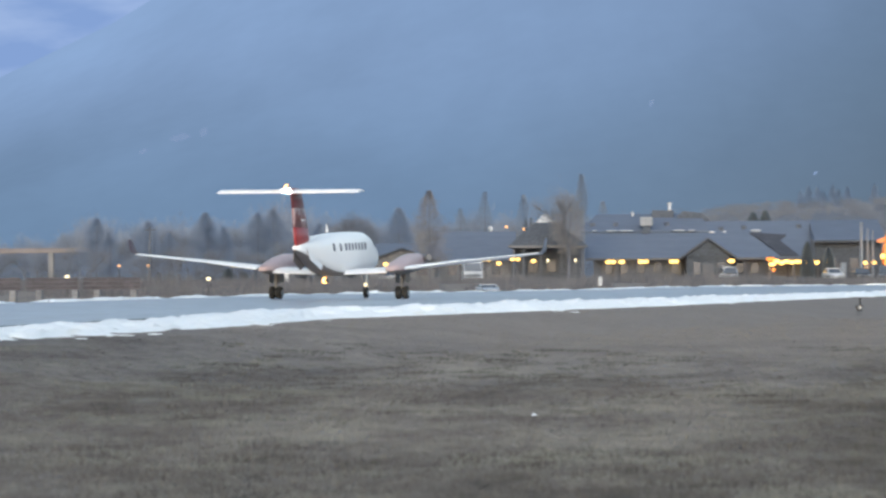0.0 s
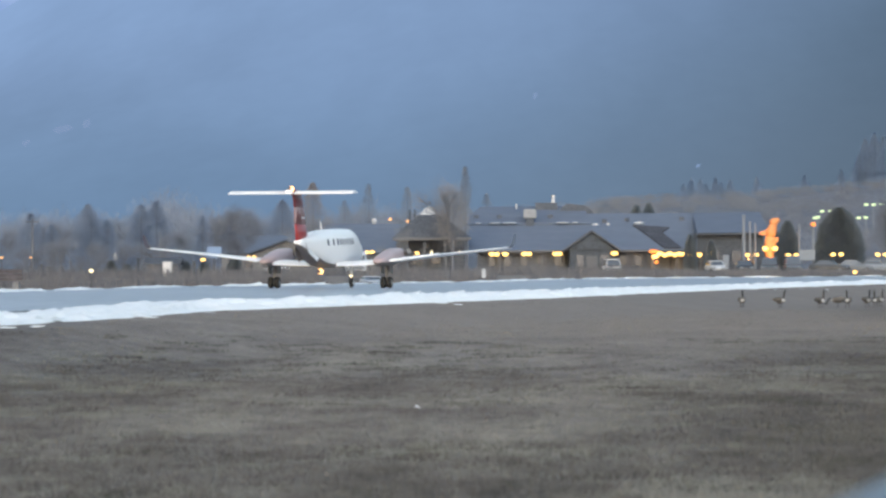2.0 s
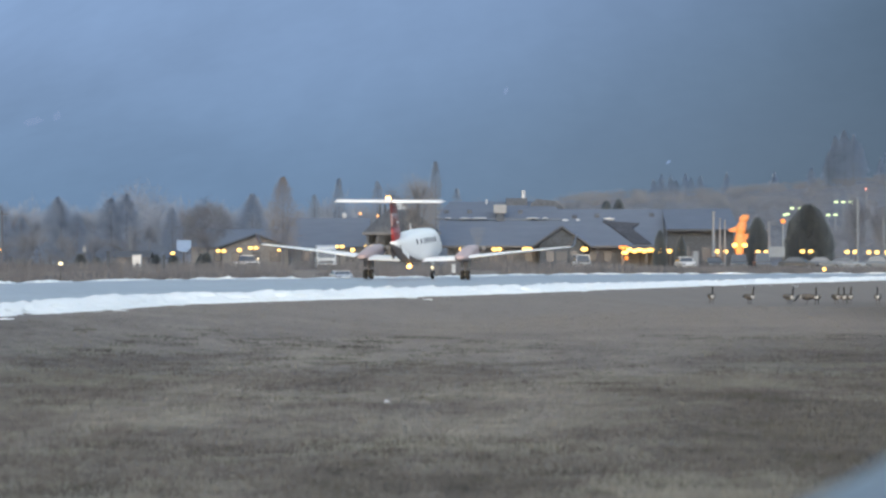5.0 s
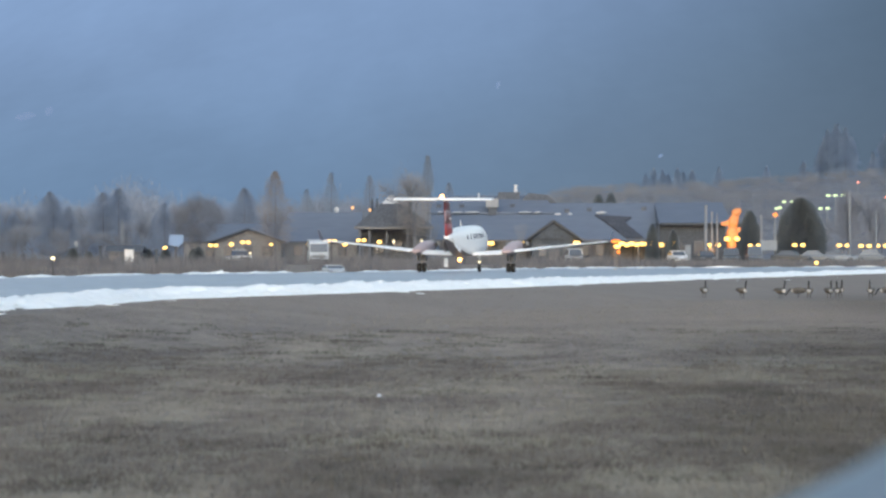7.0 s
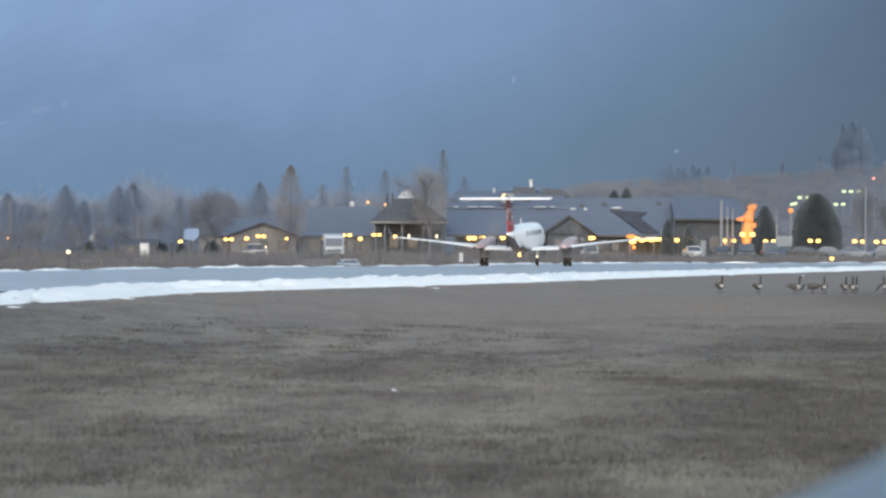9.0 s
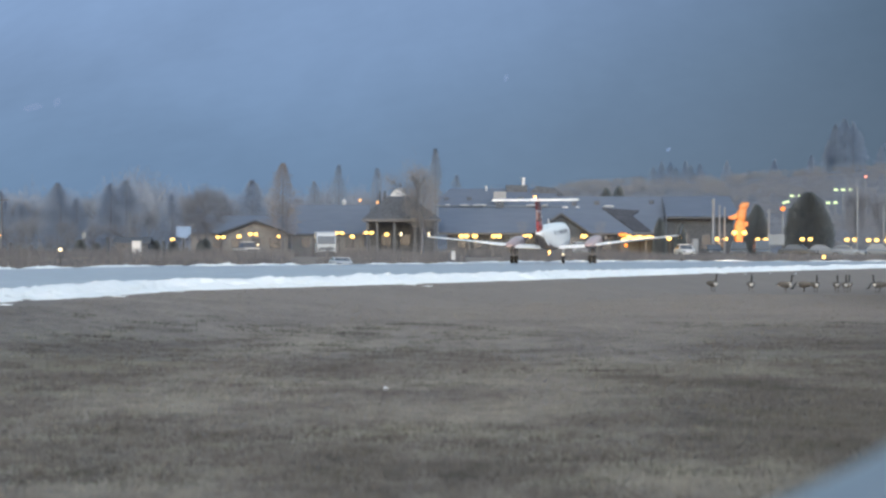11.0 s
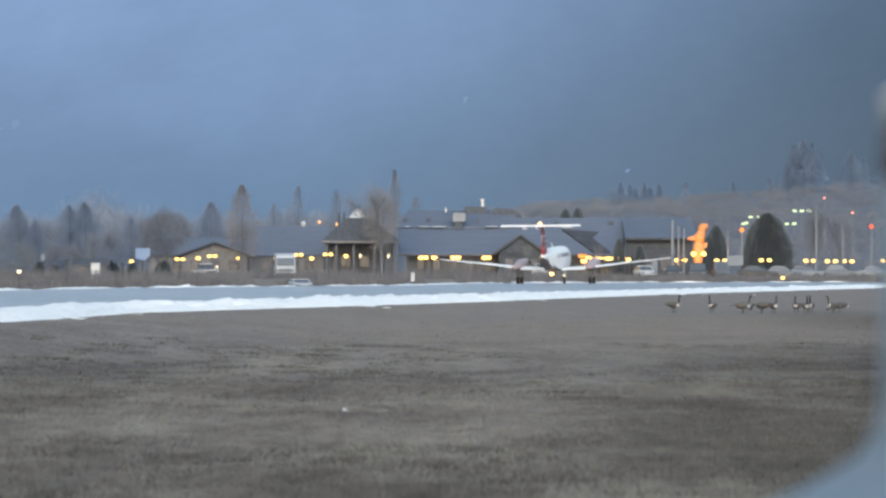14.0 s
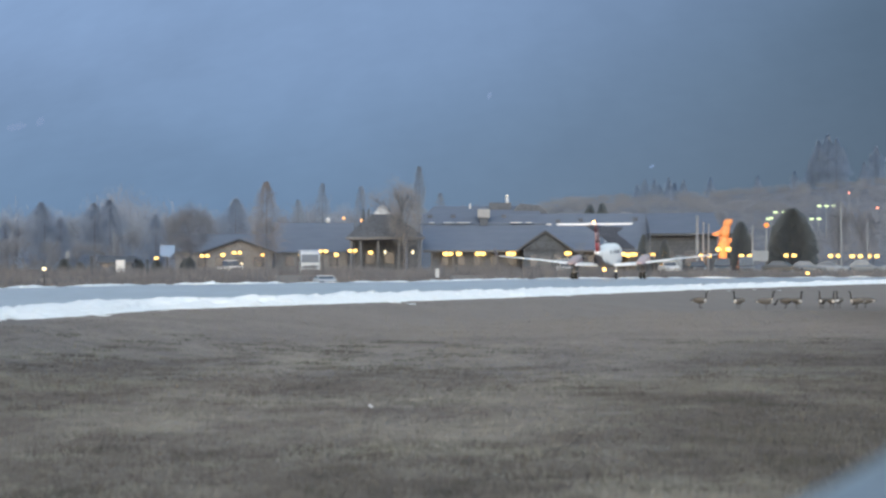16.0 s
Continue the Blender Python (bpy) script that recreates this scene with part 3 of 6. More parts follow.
        loft(bm, [[(side * x, y - 0.01, z + 0.025), (side * x, y - 0.24, z - 0.005), (side * x, y - 0.24, z - 0.02), (side * x, y - 0.01, z - 0.03)] for x, y, z in ((5.5, -0.95, 1.52), (8.2, -0.81, 1.81))])
        part("aileron", bm, M["white"], wing)
        bm = bmesh.new()
        loft(bm, [airfoil(0.18, -0.80, side * 8.44, 1.82, 0.05), airfoil(0.0, -0.82, side * 8.60, 1.95, 0.05), [(side * 8.72 + 0.3 * (px - side * 8.64), py - 0.35, pz) for px, py, pz in airfoil(0.0, -0.5, side * 8.64, 2.42, 0.02)]])
        bmesh.ops.recalc_face_normals(bm, faces=bm.faces)
        # outboard faces coloured to blend into the background from the camera
        for f in bm.faces:
            if f.normal.x * side > 0.1:
                f.material_index = 1
        part("winglet", bm, [M["dark_maroon"], M["grey_paint"]], wing, "upturned maroon winglet", smooth=True)

        # engine housing
        cx = side * 2.65
        bm = bmesh.new()
        rr = []
        for y, w, z0, z1 in ((3.35, 0.20, 1.40, 1.78), (3.1, 0.27, 1.28, 1.86), (2.4, 0.32, 1.16, 1.89), (1.2, 0.34, 1.06, 1.86), (0.2, 0.34, 1.00, 1.74), (-0.8, 0.33, 1.00, 1.55), (-1.5, 0.30, 1.04, 1.38), (-1.95, 0.18, 1.10, 1.25)):
            rr.append([(cx + w * math.copysign(abs(math.cos(2 * math.pi * i / 18)) ** 0.8, math.cos(2 * math.pi * i / 18)), y, (z0 + z1) / 2 + (z1 - z0) / 2 * math.copysign(abs(math.sin(2 * math.pi * i / 18)) ** 0.8, math.sin(2 * math.pi * i / 18))) for i in range(18)])
        loft(bm, rr)
        bmesh.ops.recalc_face_normals(bm, faces=bm.faces)
        for f in bm.faces:
            if f.normal.z < -0.35:
                f.material_index = 1
            elif f.calc_center_median().y > 2.0:
                f.material_index = 2
        nac = part("engine_housing", bm, [M["pink"], M["dark"], M["dark_maroon"]], plane, "maroon engine housing with a dark belly", smooth=True)
        for e in (-1, 1):
            part("exhaust_stack", tube(bmesh.new(), (cx + e * 0.28, 2.55, 1.64), (cx + e * 0.60, 2.1, 1.72), 0.13, 0.12, 10), M["dark"], nac, "sooty exhaust stack")
        # propeller, spinning about its own axis
        prop = part("propeller", ball(bmesh.new(), (0, 0, 0), 0.17, 0.36, 0.17), M["metal"], plane, "bare metal four-blade propeller", smooth=True)
        prop.location = (cx, 3.5, 1.56)
        for k in range(4):
            bm = bmesh.new()
            r4 = []
            for r, c, tw in ((0.12, 0.06, 50), (0.45, 0.08, 38), (0.9, 0.08, 26), (1.28, 0.065, 18), (1.33, 0.03, 17)):
                t = radians(tw)
                m = Matrix.Rotation(k * math.pi / 2, 3, "Y")
                r4.append([m @ Vector((dx * math.cos(t) + dt * math.sin(t), dx * math.sin(t) - dt * math.cos(t), r)) for dx, dt in ((c, 0), (0, 0.014), (-c, 0), (0, -0.014))])
            loft(bm, r4)
            part("blade", bm, M["dark"], prop)
        # main gear
        bm = bmesh.new()
        tube(bm, (cx, 0.05, 1.2), (cx, 0, 0.30), 0.075, 0.06, 10)
        tube(bm, (cx - 0.20, 0, 0.26), (cx + 0.20, 0, 0.26), 0.045, None, 8)
        tube(bm, (cx, 0.0, 0.45), (cx, 0.55, 1.1), 0.035, None, 8)
        part("main_gear_leg", bm, M["dark"], nac, "dark landing gear leg")
        for e in (-1, 1):
            bm = bmesh.new()
            box(bm, cx + e * 0.21 - 0.015, cx + e * 0.21 + 0.015, -0.3, 0.4, 0.66, 1.08, 0.01)
            part("gear_door", bm, M["dark"], nac)
            wheel = part("wheel", wheel_mesh(0.26, 0.22), M["rubber"], plane, "black dual main wheel", smooth=True)
            wheel.location = (cx + e * 0.145, 0, 0.26)
            hub = part("hub", tube(bmesh.new(), (-0.115, 0, 0), (0.115, 0, 0), 0.12, None, 12), M["metal"], wheel)

    # nose gear
    bm = bmesh.new()
    tube(bm, (0, 4.42, 1.1), (0, 4.30, 0.26), 0.06, 0.05, 10)
    tube(bm, (0, 4.35, 0.5), (0, 3.8, 1.05), 0.03, None, 8)
    tube(bm, (-0.10, 4.287, 0.24), (0.10, 4.287, 0.24), 0.03, None, 8)
    part("nose_gear_leg", bm, M["metal"], plane, "slim metal nose gear leg")
    bm = bmesh.new()
    ball(bm, (0, 4.22, 0.62), 0.08, 0.05, 0.08)
    part("taxi_light", bm, M["lamp_pale"], plane, "small lit taxi light", smooth=True)
    w = part("nose_wheel", wheel_mesh(0.24, 0.16), M["rubber"], plane, "black nose wheel", smooth=True)
    w.location = (0, 4.287, 0.24)
    part("hub", tube(bmesh.new(), (-0.085, 0, 0), (0.085, 0, 0), 0.11, None, 12), M["metal"], w)

    # fin in three painted bands, swept back, and tailplane across its top
    def fin_ring(z, f0, f1, half):
        return [(half * math.sin(math.pi * (k / 10)) ** 0.7 * 1.0 if k not in (0, 10) else 0.0, f0 + (f1 - f0) * k / 10, z) for k in range(11)] + [(-half * math.sin(math.pi * (k / 10)) ** 0.7, f0 + (f1 - f0) * k / 10, z) for k in range(9, 0, -1)]
    lv = [(1.92, -4.2, -6.5, 0.15), (2.75, -4.6, -6.72, 0.13), (3.5, -5.1, -6.9, 0.115), (4.08, -5.45, -7.15, 0.10)]
    for a, b, mat, lab in ((0, 1, "red", "red lower fin"), (1, 2, "streaked", "streaked maroon and pale pink middle of the fin"), (2, 3, "maroon", "dark maroon top of the fin")):
        bm = bmesh.new()
        loft(bm, [fin_ring(*lv[a]), fin_ring(*lv[b])])
        part("fin_panel", bm, M[mat], plane, lab, smooth=True)
    bm = bmesh.new()
    loft(bm, [[(x * 0.5, y, 2.53 + z) for x, y, z in ((-0.1, -2.9, -0.02), (0.1, -2.9, -0.02), (0, -2.9, 0.02))], [(x, -4.5, z) for x, z in ((-0.1, 2.15), (0.1, 2.15), (0, 2.45))]])
    part("dorsal_fillet", bm, M["white"], plane)
    bm = bmesh.new()
    for dy, z0 in ((-5.45, 3.02),):
        box(bm, 0.10, 0.135, dy - 0.5, dy, z0, z0 + 0.07)
    part("fin_stripe", bm, M["white"], plane, "white flash on the fin")
    bm = bmesh.new()
    secs = [airfoil(-6.45, -7.40, -2.80, 4.13, 0.055), airfoil(-5.80, -7.30, 0.0, 4.13, 0.05), airfoil(-6.45, -7.40, 2.80, 4.13, 0.055)]
    loft(bm, secs)
    tail = part("tailplane", bm, M["white"], plane, "white tailplane across the top of the fin", smooth=True)
    for side in (-1, 1):
        bm = bmesh.new()
        loft(bm, [[(side * x, y + 0.05, 4.20), (side * x, y - 0.42, 4.075), (side * x, y - 0.42, 4.045), (side * x, y + 0.03, 4.06)] for x, y in ((0.16, -7.05), (2.80, -7.15))])
        part("elevator", bm, M["white"], tail, "white elevator hanging slightly down")
    bm = bmesh.new()
    loft(bm, [fin_ring(4.02, -5.6, -7.5, 0.14), fin_ring(4.16, -5.5, -7.6, 0.16), fin_ring(4.27, -5.9, -7.3, 0.06)])
    part("tail_fairing", bm, M["maroon"], tail, "maroon fairing on the fin top", smooth=True)
    # added steady lamp keeps the beacon faintly lit between pulses
    bm = bmesh.new()
    ball(bm, (0, -7.52, 4.16), 0.07, 0.07, 0.06)
    part("tail_light", bm, M["lamp_beacon"], tail, "small steady amber lamp added by the tail beacon", smooth=True)
    rotor("tail_beacon", (0, -7.45, 4.26), 0.14, plane)
    strobe((0, -7.78, 4.12), plane)
    return plane


def wheel_mesh(r, wide):
    """A tyre about the x axis with rounded shoulders."""
    bm = bmesh.new()
    prof = ((-0.5, 0.62), (-0.5, 0.85), (-0.38, 0.97), (-0.12, 1.0), (0.12, 1.0), (0.38, 0.97), (0.5, 0.85), (0.5, 0.62))
    loft(bm, [[(px * wide, r * pr * math.cos(2 * math.pi * i / 24), r * pr * math.sin(2 * math.pi * i / 24)) for i in range(24)] for px, pr in prof])
    return bm


plane = build_plane()


# ---- the lodge and the buildings beyond the airfield ----
BASE = 0.15


def slab(bm, a, b, c, d, thick=0.18):
    """A roof slab: four corners, thickened downwards."""
    top = [Vector(p) for p in (a, b, c, d)]
    return loft(bm, [top, [p - Vector((0, 0, thick)) for p in top]])


def wall_box(x0, x1, y0, y1, z0, z1, bm=None):
    return box(bm or bmesh.new(), x0, x1, y0, y1, z0, z1)


def window(parent, x, y, z, w, h, lit=False):
    win = part("window", box(bmesh.new(), x - w / 2, x + w / 2, y - 0.06, y + 0.04, z, z + h, 0.015), M["trim_dark"], parent, "brown window frame")
    part("pane", box(bmesh.new(), x - w / 2 + 0.09, x + w / 2 - 0.09, y - 0.075, y - 0.05, z + 0.09, z + h - 0.09), M["lamp_window"] if lit else M["glass_dark"], win, "lit window pane" if lit else "dark window pane")
    return win


def door(parent, x, y, w=1.0, h=2.1):
    d = part("door", box(bmesh.new(), x - w / 2, x + w / 2, y - 0.06, y + 0.04, BASE, BASE + h, 0.015), M["trim_dark"], parent, "brown door")
    part("handle", ball(bmesh.new(), (x + w * 0.35, y - 0.08, BASE + 1.0), 0.05, u=8, v=6), M["metal"], d)
    return d


M["lamp_window"] = glow("lit_window", (1.0, 0.6, 0.28), 0.35)
# orange base colour carries part of the orange light on the pole
M["lit_orange"] = material("orange_lit_timber", (0.62, 0.25, 0.09), 0.6, vary=0.35, scale=0.8, fine=5)


def gable_house(name, label, x0, x1, y0, y1, eave, ridge, roof, wall, over=0.5, along=True, windows=(), doors=(), barge="trim_dark"):
    """A house with a gable roof, its ridge along x, or towards the eye."""
    h = empty(name, label, "building")
    part("wall", wall_box(x0, x1, y0, y1, BASE - 0.4, eave), M[wall], h)
    if along:
        ym = (y0 + y1) / 2
        for e, yy in ((-1, y0 - over), (1, y1 + over)):
            drop = eave - (ridge - eave) * over / ((y1 - y0) / 2)
            part("roof", slab(bmesh.new(), (x0 - over, yy, drop), (x1 + over, yy, drop), (x1 + over, ym, ridge), (x0 - over, ym, ridge)), M[roof], h)
        for xx in (x0, x1):
            part("gable", loft(bmesh.new(), [[(xx + k, y0, eave), (xx + k, y1, eave), (xx + k, ym, ridge - 0.1)] for k in (-0.1, 0.1)]), M[wall], h)
    else:
        xm = (x0 + x1) / 2
        for e, xx in ((-1, x0 - over), (1, x1 + over)):
            drop = eave - (ridge - eave) * over / ((x1 - x0) / 2)
            part("roof", slab(bmesh.new(), (xx, y0 - over, drop), (xm, y0 - over, ridge), (xm, y1, ridge), (xx, y1, drop)), M[roof], h)
            bm = bmesh.new()
            tube(bm, (xx, y0 - over - 0.04, drop - 0.12), (xm, y0 - over - 0.04, ridge - 0.12), 0.12, None, 4)
            part("barge_board", bm, M[barge], h, "timber barge board")
        part("gable", prism(bmesh.new(), [(x0, eave), (x1, eave), (xm, ridge - 0.1)], y0 - 0.08, y0 + 0.12), M[wall], h, "timber-clad gable")
    for w in windows:
        window(h, *w)
    for d in doors:
        door(h, *d)
    return h


M["louvre"] = material("pale_louvre_paint", (0.225, 0.235, 0.255), 0.6, vary=0.15, scale=2, fine=14)
M["gable_shade"] = blend("shadowed_slope_shingles", [(0.3, (0.044, 0.050, 0.066)), (0.7, (0.064, 0.071, 0.089))], 0.6, 6, rough=0.85, fine=4)
# both timber colours carry a blue lift painted in for haze
M["dark_timber"] = blend("dark_stained_timber", [(0.3, (0.050, 0.058, 0.072)), (0.7, (0.070, 0.080, 0.096))], 0.8, 6, rough=0.8, stretch=(1, 1, 4), fine=5)
M["trim_dark"] = material("brown_timber_trim", (0.092, 0.095, 0.106), 0.7, vary=0.15)


def build_lodge():
    h = empty("lodge", "long timber lodge under a slate-blue hipped roof", "building")
    part("wall", wall_box(0.5, 26.0, 398.0, 411.0, BASE - 0.4, 3.2), M["wood"], h, "dark timber wall")
    part("wall", wall_box(26.0, 34.0, 397.0, 411.0, BASE - 0.4, 4.9), M["dark_timber"], h, "dark timber wall of the taller end")
    # main roof, front and back
    part("roof", slab(bmesh.new(), (-0.5, 396.8, 2.95), (26.2, 396.8, 2.95), (26.2, 404.5, 7.35), (-0.5, 404.5, 7.35)), M["roof"], h)
    part("roof", slab(bmesh.new(), (-0.5, 412.2, 2.95), (26.2, 412.2, 2.95), (26.2, 404.5, 7.35), (-0.5, 404.5, 7.35)), M["roof"], h)
    part("roof", slab(bmesh.new(), (26.2, 396.2, 4.9), (34.6, 396.2, 4.9), (34.2, 404.5, 7.45), (26.2, 404.5, 7.35)), M["roof"], h, "slate-blue roof of the taller end")
    part("roof", slab(bmesh.new(), (26.2, 412.2, 4.9), (34.6, 412.2, 4.9), (34.2, 404.5, 7.45), (26.2, 404.5, 7.35)), M["roof"], h)
    part("side_wall", loft(bmesh.new(), [[(x, 396.9, 3.05), (x, 404.4, 7.25), (x, 396.4, 4.8)] for x in (26.10, 26.2)]), M["roof"], h, "slate-blue shingled step between the roofs")
    # raised middle roof
    part("roof", slab(bmesh.new(), (-1.0, 402.0, 6.22), (14.2, 402.0, 6.22), (13.2, 407.0, 8.3), (0.8, 407.0, 8.3)), M["roof"], h, "upper slate-blue roof")
    part("roof", slab(bmesh.new(), (-1.0, 411.5, 6.5), (14.2, 411.5, 6.5), (13.2, 407.0, 8.3), (0.8, 407.0, 8.3)), M["roof"], h)
    part("upper_wall", wall_box(-0.5, 13.7, 402.6, 411.0, 5.5, 6.3), M["wood"], h)
    # dark slabs running down to the entrance stand in for a shadowed cross-gable slope
    def on_roof(x, z):
        return (x, 396.8 + (z - 2.95) / 4.4 * 7.7, z + 0.22)
    part("roof", slab(bmesh.new(), on_roof(18.9, 5.75), on_roof(23.2, 5.45), on_roof(22.3, 4.85), on_roof(19.9, 5.05), 0.16), M["gable_shade"], h, "dark slab standing in for a shadowed gable slope")
    part("roof", slab(bmesh.new(), on_roof(19.9, 5.05), on_roof(22.3, 4.85), on_roof(24.4, 3.0), on_roof(22.4, 3.0), 0.16), M["gable_shade"], h, "dark slab standing in for a shadowed gable slope")
    # fascia boards and snow guards
    part("fascia", box(bmesh.new(), -0.5, 26.2, 396.66, 396.78, 2.72, 2.96), M["trim_dark"], h)
    part("fascia", box(bmesh.new(), 26.25, 34.6, 396.06, 396.18, 4.62, 4.9), M["dark_timber"], h)
    # cupola and chimneys
    cup = part("cupola", loft(bmesh.new(), [[(6.75 - a, 402.2 - a, z), (6.75 + a, 402.2 - a, z), (6.75 + a, 402.2 + a, z), (6.75 - a, 402.2 + a, z)] for a, z in ((0.45, 5.9), (0.5, 7.1))]), M["roof_dark"], h, "dark roof vent shaft")
    part("cap", loft(bmesh.new(), [[(6.75 - a, 402.2 - a, z), (6.75 + a, 402.2 - a, z), (6.75 + a, 402.2 + a, z), (6.75 - a, 402.2 + a, z)] for a, z in ((0.6, 6.75), (0.74, 6.85), (0.74, 7.8), (0.6, 7.9))]), M["louvre"], cup, "pale louvred vent cap")
    bm = tube(bmesh.new(), (9.62, 406.2, 7.4), (9.62, 406.2, 9.5), 0.2, 0.2, 12)
    ch = part("chimney", bm, M["metal_white"], h, "tall white metal flue")
    part("cap", tube(bmesh.new(), (9.62, 406.2, 9.5), (9.62, 406.2, 9.62), 0.28, 0.25, 12), M["metal_white"], ch)
    part("roof_vent", box(bmesh.new(), 7.5, 10.1, 405.9, 406.7, 7.7, 8.7, 0.05), M["roof_dark"], h, "low dark ridge vent")
    part("dormer", loft(bmesh.new(), [[(10.2, y, 7.3), (14.5, y, 7.3), (14.2, y, 7.75), (13.4, y, 8.35), (11.2, y, 8.6), (10.5, y, 7.95)] for y in (405.6, 407.6)]), M["roof_dark"], h, "dark hipped dormer")
    part("flue", tube(bmesh.new(), (5.2, 406.2, 8.0), (5.2, 406.2, 8.6), 0.11, 0.11, 10), M["metal_white"], h, "short white flue")
    for x, z in ((0.4, 6.95), (3.15, 6.95), (9.2, 6.95), (15.6, 6.35), (18.3, 6.5), (24.8, 6.6)):
        yy = 402.0 + (z - 6.22) / 2.08 * 5.0 if x < 14 else 396.8 + (z - 2.95) / 4.4 * 7.7
        part("roof_vent", box(bmesh.new(), x - 0.28, x + 0.28, yy - 0.3, yy + 0.3, z - 0.2, z + 0.3, 0.04), M["roof_dark"], h, "small dark roof vent")
    for x, w in ((2.6, 0.7), (4.3, 0.95), (10.6, 0.8), (12.1, 0.4), (0.6, 0.35)):
        part("snow_patch", ball(bmesh.new(), (x, 401.9, 6.25), w, 0.35, 0.10, 12, 6), M["trim_snow"], h, "thin streak of snow left on the roof", smooth=True)
    for x, y, z, w, d in ((14.5, 402.2, 6.0, 0.42, 0.3), (16.0, 402.2, 6.02, 0.25, 0.25), (19.7, 402.3, 6.15, 0.7, 0.5)):
        bm = ball(bmesh.new(), (x, y, z), w, d, 0.18, 10, 6)
        part("snow_patch", bm, M["trim_snow"], h, "patch of snow left on the roof", smooth=True)
    for x in (2.2, 4.0, 5.9, 8.0, 10.0, 17.6, 19.3):
        window(h, x, 397.95, 1.1, 1.0, 1.3, lit=False)
    for x in (3.1, 18.4, 29.4):
        door(h, x, 397.95 if x < 27 else 396.95)
    for x in (28.3, 30.8, 32.6):
        window(h, x, 396.95, 1.2, 1.1, 1.6)
    # veranda posts
    for x in np.arange(0.6, 25.9, 2.5):
        part("post", box(bmesh.new(), x - 0.12, x + 0.12, 396.95, 397.2, BASE - 0.3, 2.75), M["trim_dark"], h)
    # gabled porch
    for s in (-1, 1):
        part("porch_roof", slab(bmesh.new(), (13.75, 392.6, 5.25), (13.75 + s * 3.4, 392.6, 2.9), (13.75 + s * 3.4, 399.5, 2.9), (13.75, 401.0, 5.25), 0.2), M["roof_dark"], h, "dark porch roof")
        bm = tube(bmesh.new(), (13.75, 392.52, 5.12), (13.75 + s * 3.35, 392.52, 2.82), 0.14, None, 4)
        part("barge_board", bm, M["trim_dark"], h)
    part("porch_gable", prism(bmesh.new(), [(11.0, 3.0), (16.5, 3.0), (13.75, 4.95)], 392.9, 393.1), M["dark_timber"], h, "dark timber-clad porch gable")
    part("porch_wall", wall_box(11.2, 16.3, 393.1, 398.0, BASE - 0.4, 3.0), M["dark_timber"], h)
    window(h, 12.4, 393.05, 1.0, 0.9, 1.4)
    window(h, 15.2, 393.05, 1.0, 0.9, 1.4)
    door(h, 13.75, 393.05, 1.3)
    # entrance canopy
    part("canopy", box(bmesh.new(), 20.6, 26.6, 393.4, 397.0, 2.55, 2.75, 0.03), M["trim_dark"], h, "flat timber entrance canopy")
    for x in (20.8, 23.6, 26.4):
        part("post", box(bmesh.new(), x - 0.14, x + 0.14, 393.5, 393.8, BASE - 0.3, 2.55), M["trim_dark"], h)
    part("entrance_wall", wall_box(21.0, 26.4, 397.2, 397.9, BASE, 2.5), M["tan"], h, "pale wall behind the entrance canopy")


def build_pavilion():
    h = empty("pavilion", "open timber pavilion under a dark hipped roof with a snowy cap", "pavilion")
    x0, x1, y0, y1 = -9.3, -0.25, 390.0, 398.0
    zt, ze = 7.15, 4.45
    a = (-6.35, -3.75, 393.2, 394.8)
    c = [(x0, y0, ze), (x1, y0, ze), (x1, y1, ze), (x0, y1, ze)]
    t = [(a[0], a[2], zt), (a[1], a[2], zt), (a[1], a[3], zt), (a[0], a[3], zt)]
    for i in range(4):
        j = (i + 1) % 4
        part("roof", slab(bmesh.new(), c[i], c[j], t[j], t[i], 0.14), M["roof_dark"], h)
    part("skylight", loft(bmesh.new(), [[(-5.05 - a, 394 - b, z), (-5.05 + a, 394 - b, z), (-5.05 + a, 394 + b, z), (-5.05 - a, 394 + b, z)] for a, b, z in ((1.15, 0.78, 7.1), (0.9, 0.6, 7.45), (0.5, 0.35, 7.95), (0.16, 0.12, 8.15))]), M["trim_snow"], h, "snow-dusted glazed roof cap")
    for x in (-7.35, -6.75):
        part("vent_pipe", tube(bmesh.new(), (x, 394.0, 5.9), (x, 394.0, 7.75), 0.13, 0.11, 8), M["roof_dark"], h, "dark vent pipe")
    part("fascia", box(bmesh.new(), x0 - 0.02, x1 + 0.02, y0 - 0.12, y0 - 0.02, ze - 0.28, ze + 0.02), M["trim"], h, "pale fascia board")
    part("ceiling_deck", box(bmesh.new(), x0 + 0.2, x1 - 0.2, y0 + 0.2, y1 - 0.2, ze - 0.3, ze - 0.18), M["wood"], h)
    for x in (-8.7, -7.6, -5.6, -3.2, -1.7, -0.75):
        for y in (y0 + 0.4, y1 - 0.4):
            part("column", box(bmesh.new(), x - 0.12, x + 0.12, y - 0.12, y + 0.12, BASE - 0.3, ze - 0.3), M["wood"], h)
    part("back_wall", wall_box(-8.5, -1.0, y1 - 1.5, y1 - 1.2, BASE - 0.3, ze - 0.3), M["wood"], h, "dark timber back wall")
    window(h, -4.4, y1 - 1.55, 1.4, 1.2, 1.4)
    window(h, -6.6, y1 - 1.55, 1.4, 1.2, 1.4)


M["metal_dark"] = material("dark_painted_metal", (0.05, 0.05, 0.055), 0.5, 0.3, vary=0.15)
M["metal_white"] = material("weathered_white_metal", (0.5, 0.51, 0.53), 0.5, vary=0.1, scale=1.5, fine=8)
M["metal_pale"] = material("galvanised_steel", (0.168, 0.192, 0.228), 0.5, 0.1, vary=0.15, scale=0.6, fine=6)
